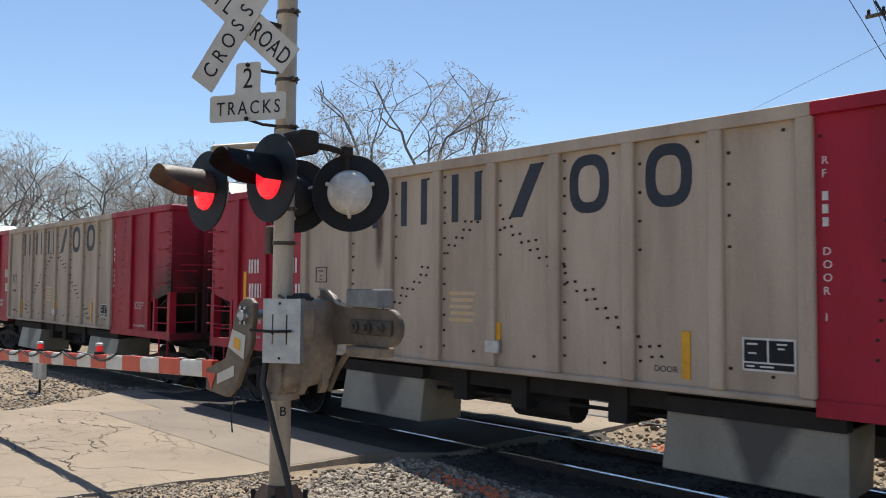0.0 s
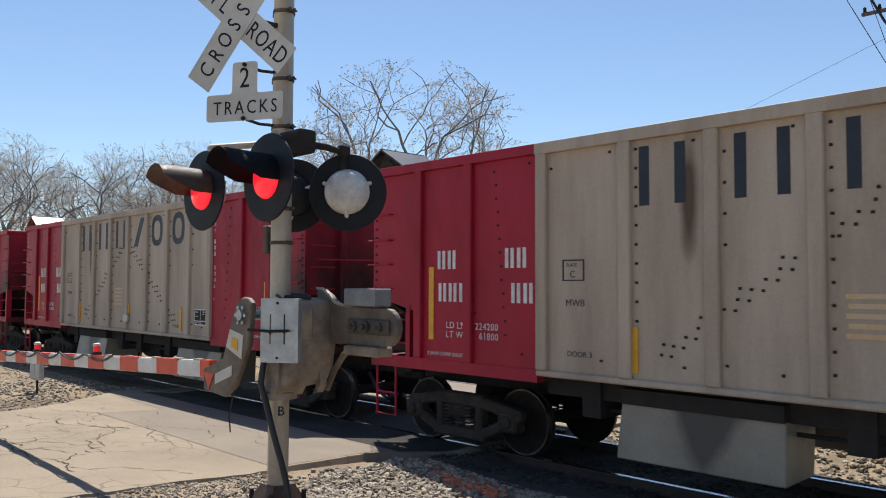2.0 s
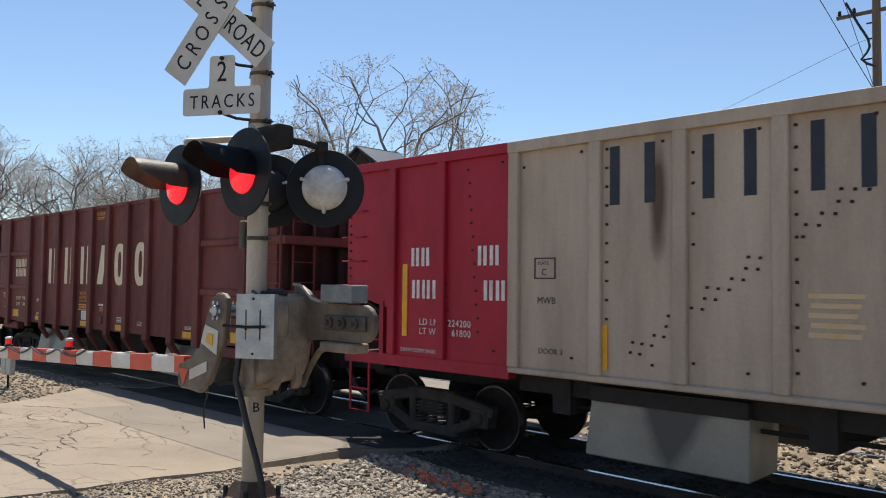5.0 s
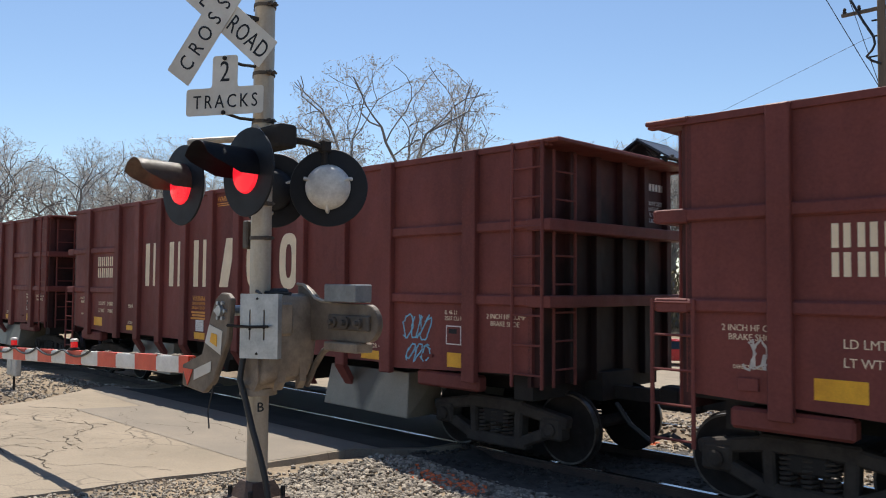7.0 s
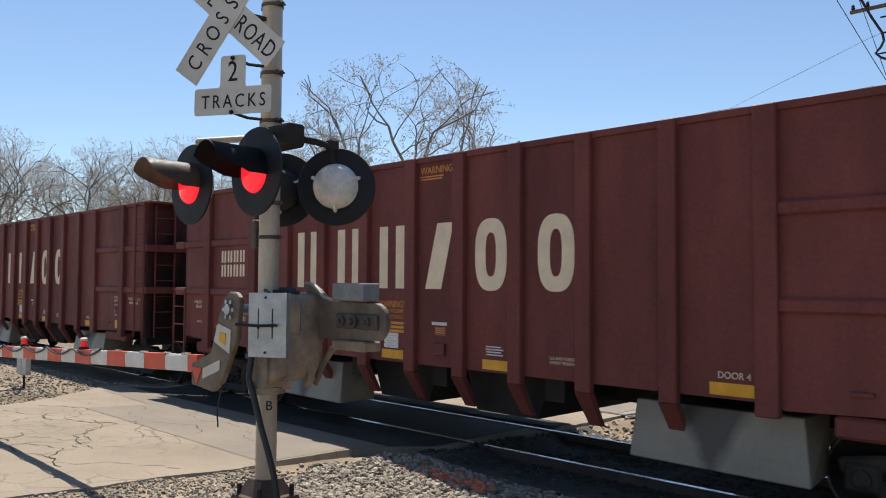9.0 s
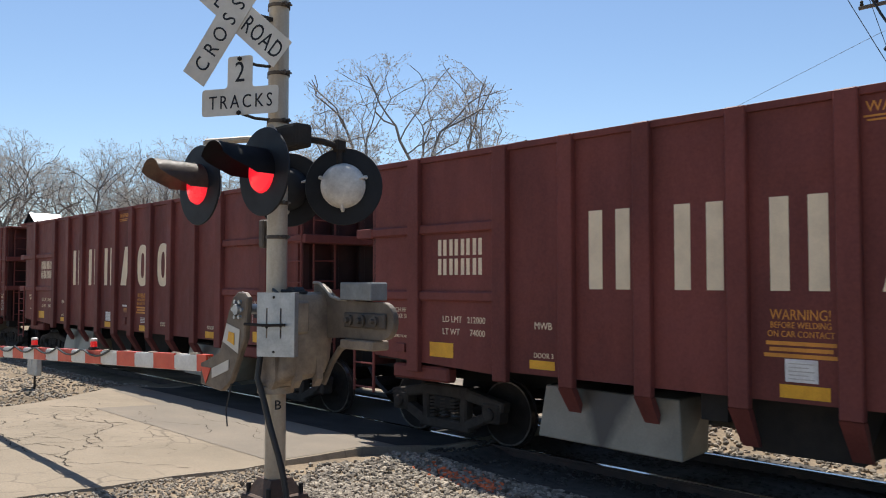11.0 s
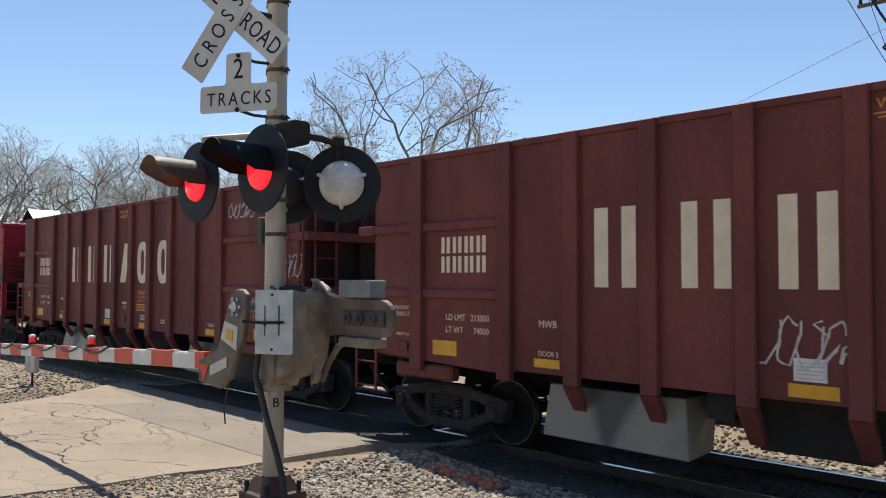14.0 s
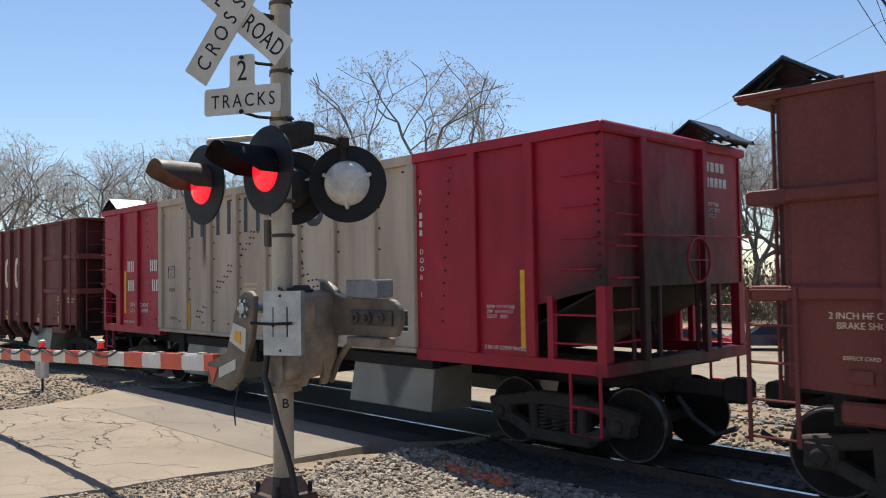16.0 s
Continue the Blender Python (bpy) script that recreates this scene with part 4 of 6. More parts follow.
    lettering("stencil", "MWB", 0.11, M_NAVY, car, on_side(b + 0.4, 1.98, -W + 0.018))
    lettering("stencil", "PLATE", 0.055, M_NAVY, car, on_side(b + 0.41, 2.42, -W + 0.018))
    lettering("stencil", "C", 0.11, M_NAVY, car, on_side(b + 0.46, 2.3, -W + 0.018))
    bm = bmesh.new()
    for x0, x1, z0, z1 in ((b + 0.36, b + 0.38, 2.26, 2.5), (b + 0.64, b + 0.66, 2.26, 2.5), (b + 0.36, b + 0.66, 2.26, 2.275), (b + 0.36, b + 0.66, 2.485, 2.5)):
        box(bm, x0, x1, -W + 0.014, -W + 0.018, z0, z1)
    part("stencil_box", bm, M_NAVY, car)
    lettering("stencil", "DOOR 3", 0.09, M_NAVY, car, on_side(b + 0.42, 1.42, -W + 0.018))
    lettering("stencil", "LD LMT  224200\nLT WT     61800", 0.12, M_STENCIL, car, on_side(-HL + 1.5, 1.66, -W + 0.008), spacing=1.1)
    lettering("stencil", "2 IN HF COMP SHOES", 0.07, M_STENCIL, car, on_side(-HL + 1.15, 1.3, -W + 0.008))
    lettering("stencil", "2 IN HF COMP SHOES", 0.07, M_STENCIL, car, on_side(-1.80, 1.3, -W + 0.008))
    lettering("stencil", "EXW 10-7 H 12-8\nEW  10-7 H 12-9\nCU FT   2032", 0.06, M_STENCIL, car, on_side(-1.75, 1.80, -W + 0.008))
    for x0, n, z in ((-HL + 1.34, 2, 2.42), (-HL + 2.52, 2, 2.42), (-HL + 1.36, 3, 2.0), (-HL + 2.62, 2, 2.0)):
        number_bars(car, x0, n, 0.19, z, 0.24, -W + 0.011, M_STENCIL)
    bm = bmesh.new()
    bevelled(bm, -6.98, -6.75, -W - 0.05, -W + 0.03, 1.40, 1.56, 0.012, 1)
    part("valve_box", bm, M_GALV, car)
    # faded notice painted over between the ribs
    bm = bmesh.new()
    for k in range(5):
        box(bm, -7.66 + 0.02 * (k % 2), -7.2 - 0.03 * (k % 3), -W + 0.014, -W + 0.017, 2.10 - k * 0.085, 2.145 - k * 0.085)
    part("faded_notice", bm, M_FADED, car, "sun-bleached yellow notice")
    truck_parts(car, -1.13)
    truck_parts(car, -HL + 1.2)
    coupler_parts(car, HL)
    return car, [wheelset(car, x) for x in (-0.24, -2.02, -HL + 0.31, -HL + 2.09)]


GL = 14.06
RIBS = [1.19, 2.74, 3.73, 4.75, 5.72, 6.65, 7.55, 8.54, 9.56, 10.54, 11.53, 13.09]


def gondola():
    """A high-sided brown gondola with outside posts, belts on its end panels and discharge chutes."""
    car = thing("gondola_car", "high-sided oxide-brown ballast gondola rolling on the track", "freight wagon", "freight train")
    W, top, low = 1.56, 3.86, 1.08
    for s in (-1, 1):
        bm = bmesh.new()
        y0, y1 = sorted((s * (W - 0.05), s * W))
        pts = [(-0.25, 1.15), (-2.6, 1.05), (-2.8, low + 0.02), (-11.5, low + 0.02), (-11.7, 1.05), (-GL + 0.04, 1.15), (-GL + 0.04, top)]
        # a top edge that has been dented by loaders
        n = 60
        pts += [(-GL + 0.04 + (GL - 0.29) * i / n, top + 0.02 * noise.noise((i * 0.37, 3 + s, 0)) - 0.01) for i in range(1, n - 1)]
        pts += [(-0.25, top)]
        extrude_poly(bm, pts, y0, y1)
        side = part("side_sheet", bm, M_BROWN, car, "dull brown side sheet")
        for i, x in enumerate(RIBS):
            bm = bmesh.new()
            y0, y1 = sorted((s * (W - 0.01), s * (W + 0.085)))
            if 1 < i < len(RIBS) - 2:
                bevelled(bm, -x - 0.1, -x + 0.1, y0, y1, 1.0, top - 0.02, 0.012, 1)
                v = [bm.verts.new(q) for q in [(-x - 0.1, y, 1.0) for y in (y0, y1)] + [(-x + 0.1, y, 1.0) for y in (y0, y1)]]
                yi = s * (W - 0.2)
                w = [bm.verts.new(q) for q in [(-x - 0.08, yi + k, 0.62) for k in (-0.03, 0.04)] + [(-x + 0.08, yi + k, 0.62) for k in (-0.03, 0.04)]]
                for f in ((0, 1, 5, 4), (1, 3, 7, 5), (3, 2, 6, 7), (2, 0, 4, 6)):
                    bm.faces.new([(v + w)[k] for k in f])
                bm.faces.new((w[0], w[1], w[3], w[2]))
            else:
                bevelled(bm, -x - 0.11, -x + 0.11, y0, y1, 0.98, top - 0.02, 0.012, 1)
            part("rib", bm, M_BROWN, side)
        for x0, x1 in ((-2.7, -0.06), (-GL - 0.3, -11.6)):
            for z in (2.81, 1.93):
                bm = bmesh.new()
                bevelled(bm, x0, x1, *sorted((s * (W - 0.01), s * (W + 0.05))), z, z + 0.13, 0.02, 1)
                part("belt_rail", bm, M_BROWN, side)
        bm = bmesh.new()
        bevelled(bm, -GL - 0.36, -0.0, *sorted((s * (W - 0.06), s * (W + 0.035))), top - 0.09, top - 0.015, 0.004, 1)
        part("top_chord", bm, M_BROWN, side)
    bm = bmesh.new()
    box(bm, -GL + 0.1, -0.33, -W + 0.06, W - 0.06, 1.1, 3.35)
    part("load", bm, M_GRIME, car, "dark load inside the gondola")
    for corner, d in ((0, 1), (-GL, -1)):
        e = -0.21 if d > 0 else corner
        bm = bmesh.new()
        x0, x1 = sorted((e - d * 0.1, e - d * 0.05))
        box(bm, x0, x1, -W, W, 1.0, top)
        end = part("end_sheet", bm, M_BROWNEND if d == 1 else M_BROWNENDL, car, "dark brown end sheet")
        for y in (-1.45, -0.85, -0.3, 0.3, 0.85, 1.45):
            bm = bmesh.new()
            x0, x1 = sorted((e - d * 0.06, e + d * 0.03))
            bevelled(bm, x0, x1, y - 0.06, y + 0.06, 1.0, top - 0.05, 0.01, 1)
            part("end_post", bm, M_BROWNEND if d == 1 else M_BROWNENDL, end)
        for z, h in ((2.80, 0.14), (1.92, 0.14), (top - 0.06, 0.05)):
            bm = bmesh.new()
            x0, x1 = sorted((e - d * 0.08, e + d * (0.38 if z > 3 else 0.26)))
            bevelled(bm, x0, x1, -W - 0.06, W + 0.06, z, z + h, 0.012, 1)
            part("end_belt", bm, M_BROWN, end)
        e = corner
        bm = bmesh.new()
        ys = -W - 0.06
        for q in (0.06, 0.5):
            tube(bm, [(e - d * q, ys, 1.0), (e - d * q, ys, top - 0.04)] if d > 0 else [(e - d * (q - 0.36), ys, 0.62), (e - d * (q - 0.36), ys, 2.05)], 0.022, 6)
        zs = [1.15 + k * 0.34 for k in range(8)] if d > 0 else [0.68, 1.02, 1.36, 1.7, 2.02]
        for z in zs:
            o = 0.0 if d > 0 else 0.36
            tube(bm, [(e - d * (0.06 - o), ys, z), (e - d * (0.5 - o), ys, z)], 0.014, 5)
        part("corner_ladder", bm, M_BROWN, car, "thin steel corner ladder")
        bm = bmesh.new()
        e = -0.21 if d > 0 else corner
        for q in (-W + 0.2, -W + 0.62):
            tube(bm, [(e + d * 0.12, q, 1.0), (e + d * 0.12, q, top - 0.1)], 0.02, 6)
        for k in range(8):
            tube(bm, [(e + d * 0.12, -W + 0.2, 1.2 + 0.33 * k), (e + d * 0.12, -W + 0.62, 1.2 + 0.33 * k)], 0.013, 5)
        part("end_ladder", bm, M_BROWN, car)
        if d > 0:
            lettering("end_data", "CU FT 2537\nPLATE C\nSTL WHLS\nCLASS C", 0.08, M_STENCIL, end, pose(-0.252, 0.98, 3.3) @ Matrix.Rotation(radians(90), 4, "Z") @ SIDE)
            for k in range(6):
                bm = bmesh.new()
                box(bm, -0.258, -0.25, 0.95 + k * 0.085, 1.0 + k * 0.085, 3.5, 3.6)
                part("number_bar", bm, M_STENCIL, end)
    bm = bmesh.new()
    box(bm, -GL + 0.1, -0.1, -0.35, 0.35, 0.75, 1.1)
    part("underframe", bm, M_GRIME, car, "dark underframe beam")
    for x in (-0.5, -GL + 0.5, -5.3, -7.2, -8.9):
        bm = bmesh.new()
        box(bm, x - 0.14, x + 0.14, -1.4, 1.4, 0.82, 1.1)
        part("cross_beam", bm, M_GRIME, car)
    for x in (-6.2, -8.1):
        bm = bmesh.new()
        extrude_poly(bm, [(x - 0.5, 0.55), (x + 0.5, 0.55), (x + 0.7, 1.08), (x - 0.7, 1.08)], -1.2, 1.2)
        part("hopper_pocket", bm, M_GRIME, car)
    for x in (-2.0, -13.4):
        bm = bmesh.new()
        bevelled(bm, x - 0.2, x + 0.9, -W + 0.02, -W + 0.2, 0.86, 1.06, 0.03, 1)
        part("jacking_pad", bm, M_BROWN, car, "brown bolster end")
    for x0, x1 in ((-4.22, -2.5), (-11.0, -9.28)):
        for s in (-1, 1):
            bm = bmesh.new()
            y0, y1 = s * 0.75, s * 1.42
            p = [(x0, y0, 0.98), (x1, y0, 0.98), (x1, s * 1.4, 0.98), (x0, s * 1.4, 0.98), (x0 + 0.03, y0, 0.36), (x1 - 0.03, y0, 0.36), (x1 + 0.1, y1 + s * 0.1, 0.38), (x0 - 0.02, y1 + s * 0.1, 0.40)]
            v = [bm.verts.new(q) for q in p]
            for f in ((0, 1, 2, 3), (7, 6, 5, 4), (0, 4, 5, 1), (1, 5, 6, 2), (2, 6, 7, 3), (3, 7, 4, 0)):
                bm.faces.new([v[i] for i in f])
            bmesh.ops.bevel(bm, geom=list(bm.edges), offset=0.012, segments=1, affect="EDGES")
            part("discharge_chute", bm, M_CHUTES[-3.35 if x0 > -6 else -10.15], car, "stained galvanised discharge chute")
    # near-side paint
    ys = -W - 0.001
    brand_mark(car, [-10.26, -9.22, -8.25, -7.31, -6.41, -5.42], 0.52, 0.175, 2.10, 2.96, ys, M_CREAM)
    for z in (2.52, 2.27):
        number_bars(car, -12.66, 4, 0.21, z, 0.21, ys, M_CREAM)
    for x0, x1, z0, z1 in ((-12.82, -12.38, 1.20, 1.39), (-11.11, -10.74, 1.17, 1.27), (-8.18, -7.74, 1.14, 1.26), (-6.28, -5.87, 1.13, 1.25), (-3.32, -2.88, 1.13, 1.25), (-1.61, -1.36, 1.14, 1.32)):
        bm = bmesh.new()
        box(bm, x0, x1, ys - 0.003, ys, z0, z1)
        part("reflector", bm, M_YELLOW, car, "yellow reflective plate")
    for words, size, x, z, mt in (("LD LMT   212000", 0.115, -12.58, 1.66, M_CREAM), ("LT WT      74000", 0.115, -12.58, 1.5, M_CREAM), ("MWB", 0.12, -11.04, 1.63, M_CREAM), ("DOOR 3", 0.085, -11.05, 1.30, M_CREAM),
                                  ("WARNING", 0.135, -7.41, 3.62, M_ORANGE), ("DOOR 4", 0.095, -3.24, 1.29, M_CREAM),
                                  ("2 INCH HF COMP\n   BRAKE SHOE", 0.085, -0.95, 1.77, M_CREAM), ("2 INCH HF COMP\n   BRAKE SHOE", 0.085, -13.66, 1.77, M_CREAM), ("IL 46 11\n2537 CU FT", 0.075, -1.66, 1.80, M_CREAM), ("DEFECT CARD", 0.05, -13.55, 1.42, M_CREAM), ("U.S. AND FOREIGN\nPATENT PENDING", 0.05, -5.25, 1.32, M_CREAM)):
        lettering("stencil", words, size, mt, car, on_side(x, z, ys - 0.001), narrow=0.92)
    # the welding notice, whose place differs from car to car
    lettering("welding_notice", "WARNING!", 0.135, M_ORANGE, car, on_side(-7.99, 1.84, ys - 0.001), "orange painted welding notice", align="CENTER", narrow=0.78)
    lettering("welding_notice", "BEFORE WELDING\nON CAR CONTACT", 0.08, M_ORANGE, car, on_side(-7.99, 1.765, ys - 0.001), align="CENTER", narrow=0.82)
    for k, w in enumerate((0.31, 0.28, 0.33)):
        bm = bmesh.new()
        box(bm, -w, w, ys - 0.002, ys, 1.61 - k * 0.055, 1.645 - k * 0.055)
        notice = part("welding_notice", bm, M_ORANGE, car)
        notice.matrix_basis = pose(-7.99, 0, 0)
    bm = bmesh.new()
    for k in range(2):
        box(bm, -7.43 + 0.03 * k, -6.98 - 0.02 * k, ys - 0.002, ys, 3.575 - k * 0.035, 3.592 - k * 0.035)
    part("small_print", bm, M_ORANGE, car, "bars of small orange print")
    bm = bmesh.new()
    for k in range(4):
        box(bm, -6.22, -5.98 + 0.03 * (k % 2), ys - 0.002, ys, 1.40 - k * 0.032, 1.415 - k * 0.032)
    part("small_print", bm, M_STENCIL, car, "bars of small white print")
    for x0, x1, z0, z1 in ((-8.13, -7.84, 1.285, 1.49), (-7.18, -6.90, 1.63, 1.67)):
        bm = bmesh.new()
        box(bm, x0, x1, ys - 0.003, ys, z0, z1)
        label = part("paper_label", bm, M_STENCIL, car, "small pale paper label")
        if z1 - z0 > 0.1:
            bm = bmesh.new()
            for k in range(5):
                box(bm, x0 + 0.03, x1 - 0.03 - 0.05 * (k % 2), ys - 0.005, ys - 0.004, z1 - 0.045 - k * 0.034, z1 - 0.035 - k * 0.034)
            part("print_line", bm, M_SPRAY, label)
    bm = bmesh.new()
    box(bm, -7.12, -6.92, ys - 0.003, ys, 1.50, 1.61)
    notice = part("small_notice", bm, M_RUST, car, "small rust-orange notice plate")
    for k in range(3):
        bm = bmesh.new()
        box(bm, -7.10, -6.94, ys - 0.005, ys - 0.004, 1.585 - k * 0.028, 1.597 - k * 0.028)
        part("print_line", bm, M_ORANGE, notice)
    # card holder, defect-card plate and hanging pipes
    for x0, x1, z0, z1 in ((-2.05, -1.86, 1.24, 1.28), (-13.50, -13.30, 1.22, 1.34)):
        bm = bmesh.new()
        bevelled(bm, x0, x1, ys - 0.03, ys, z0, z1, 0.006, 1)
        part("card_holder", bm, M_BROWN, car, "small steel card holder")
    bm = bmesh.new()
    bevelled(bm, -7.12, -6.92, -W - 0.04, -W, 1.24, 1.40, 0.01, 1)
    part("valve_box", bm, M_BROWN, car)
    bm = bmesh.new()
    box(bm, -1.63, -1.37, ys - 0.003, ys, 1.42, 1.66)
    plate = part("data_plate", bm, M_STENCIL, car, "brown data plate with thin pale frame")
    bm = bmesh.new()
    box(bm, -1.615, -1.385, ys - 0.006, ys - 0.003, 1.435, 1.645)
    part("plate_field", bm, M_BROWN, plate)
    bm = bmesh.new()
    box(bm, -1.58, -1.44, ys - 0.009, ys - 0.006, 1.56, 1.62)
    part("plate_print", bm, M_BLACK, plate)
    truck_parts(car, -1.23)
    truck_parts(car, -13.06)
    coupler_parts(car, GL)
    return car, [wheelset(car, x) for x in (-0.34, -2.12, -12.17, -13.95)]


def scrawl(car, x, z, w, h, material, seed, ys=-1.563):
    """Looping spray-paint strokes that spell nothing."""
    rnd = random.Random(seed)
    n = max(3, int(w / 0.16))
    for k in range(n):
        cx = x + w * (k + 0.5) / n
        pts = []
        a0 = rnd.uniform(0, 6.28)
        for i in range(14):
            a = a0 + i * rnd.uniform(0.28, 0.5)
            pts.append((cx + 0.5 * w / n * 1.3 * math.cos(a) + rnd.uniform(-0.02, 0.02), ys - 0.001, z + h / 2 * math.sin(a * 1.1) * rnd.uniform(0.75, 1.0)))
        bm = bmesh.new()
        prev = None
        for k2, p in enumerate(pts):
            a, b = pts[max(0, k2 - 1)], pts[min(len(pts) - 1, k2 + 1)]
            d = Vector((b[0] - a[0], 0, b[2] - a[2]))
            if d.length < 1e-4:
                continue
            nn = Vector((-d.z, 0, d.x)).normalized() * 0.011
            cur = [bm.verts.new(Vector(p) + nn), bm.verts.new(Vector(p) - nn)]
            if prev:
                bm.faces.new((prev[0], cur[0], cur[1], prev[1]))
            prev = cur
        part("paint_stroke", bm, material, car, "sprayed graffiti stroke")


TRAIN = []     # each car and its right end at the start

# seconds and metres rolled since the start
ROLLED = [(0, 0), (0.5, 5.189), (1, 10.335), (1.5, 15.47), (2, 20.685), (2.5, 25.956), (3, 31.33), (3.5, 36.592), (4, 41.804), (5, 52.21), (6, 62.62),
          (6.5, 67.826), (7, 73.023), (7.5, 78.221), (8, 83.41), (8.5, 88.62), (9, 93.86), (10, 104.40), (11, 115.0), (11.5, 120.266), (12, 125.52),
          (12.5, 130.744), (13, 135.992), (13.5, 141.248), (14, 146.475), (14.5, 151.719), (15, 157.042), (15.5, 162.515), (16, 167.922)]


def travel(t):
    """How far the train has come at t seconds."""
    for (ta, a), (tb, b) in zip(ROLLED, ROLLED[1:]):
        if t <= tb:
            return a + (b - a) * (t - ta) / (tb - ta)
    return ROLLED[-1][1]


def build_train():
    # kind, right end at the start, panel racks: left end, right end
    plan = [("h", -47.152 + 15.799 * k, left, right) for k, left, right in ((3, "s", ""), (2, "s", "s"), (1, "b", "b"), (0, "s", "s"))]
    plan += [("g", -62.827 - 15.692 * k, "s" if k == 4 else "", "s" if k in (1, 2, 5) else "") for k in range(6)]
    plan += [("g", -156.98, "s", ""), ("h", -172.922, "s", "s"), ("g", -188.72, "", "")]
    protos = {}
    for kind, x, left, right in plan:
        if kind not in protos:
            protos[kind] = hopper("a") if kind == "h" else gondola()
            car = protos[kind][0]
            bare = [o for o in car.children]
        else:
            src = protos[kind][0]
            extra = [o for o in src.children_recursive if o.name.startswith(("panel_rack", "solar_panel", "paint_stroke"))]
            keep = {o: o.parent for o in extra if not o.name.startswith("solar_panel")}
            for o in keep:
                o.parent = None
            car = copy_thing(src, pose(0, 0, 0))
            for o, p in keep.items():
                o.parent = p
        length = HL if kind == "h" else GL
        top = 3.86 if kind == "h" else 3.85
        if left:
            solar_rack(car, -length + 0.05, -1.1, top, left == "b")
        if right:
            solar_rack(car, -0.2, 1.05, top, right == "b")
        TRAIN.append((car, x))
    g = [c for c, _ in TRAIN if c.name.startswith("gondola")]
    for car in g[4:7]:
        for o in car.children:
            if o.name.startswith("welding_notice"):
                o.matrix_basis = pose(1.88, 0, 0) @ o.matrix_basis
    scrawl(g[1], -2.42, 1.62, 0.5, 0.36, M_CYAN, 1)
    scrawl(g[1], -2.36, 1.28, 0.42, 0.26, M_CYAN, 2)
    scrawl(g[6], -2.48, 3.40, 0.95, 0.30, M_SPRAY, 3)
    scrawl(g[6], -1.06, 3.40, 0.4, 0.6, M_SPRAY, 4)
    scrawl(g[6], -1.03, 2.40, 0.85, 0.42, M_SPRAY, 5)
    scrawl(g[6], -2.42, 1.58, 0.42, 0.3, M_CYAN, 6)
    scrawl(g[5], -2.2, 1.55, 0.42, 0.4, M_SPRAY, 7)
    scrawl(g[5], -0.95, 1.48, 0.7, 0.34, M_SPRAY, 8)
    scrawl(g[5], -8.45, 1.62, 0.95, 0.5, M_SPRAY, 9)
    scrawl(g[0], -13.45, 1.55, 0.3, 0.3, M_SPRAY, 10)


build_train()


# ---- crossing signal ----
PX, PY, PZ = -5.26, 3.33, 0.46


def world_at(x, y, z):
    return Vector((x - PX, y - PY, z - PZ))


def facing(center, nx, ny, roll=0.0):
    """A pose at a place of the world whose local z looks along (nx, ny) and whose local y is up."""
    n = Vector((nx, ny, 0)).normalized()
    u = Vector((0, 0, 1)).cross(n)
    m = Matrix(((u.x, 0, n.x, 0), (u.y, 0, n.y, 0), (0, 1, 0, 0), (0, 0, 0, 1)))
    return Matrix.Translation(world_at(*center)) @ m @ Matrix.Rotation(radians(roll), 4, "Z")


def rounded_slab(bm, pts, z0, z1, m, r=0.03):
    """A plate from a polygon, with its corners rounded."""
    out = []
    n = len(pts)
    for i in range(n):
        p, a, b = Vector(pts[i]), Vector(pts[i - 1]), Vector(pts[(i + 1) % n])
        da, db = (a - p).normalized(), (b - p).normalized()
        q0, q1 = p + da * r, p + db * r
        for k in range(4):
            f = k / 3
            out.append((1 - f) ** 2 * q0 + 2 * f * (1 - f) * p + f * f * q1)
    lo = [bm.verts.new(m @ Vector((p.x, p.y, z0))) for p in out]
    hi = [bm.verts.new(m @ Vector((p.x, p.y, z1))) for p in out]
    bm.faces.new(lo[::-1])
    bm.faces.new(hi)
    for i in range(len(out)):
        j = (i + 1) % len(out)
        bm.faces.new((lo[i], lo[j], hi[j], hi[i]))


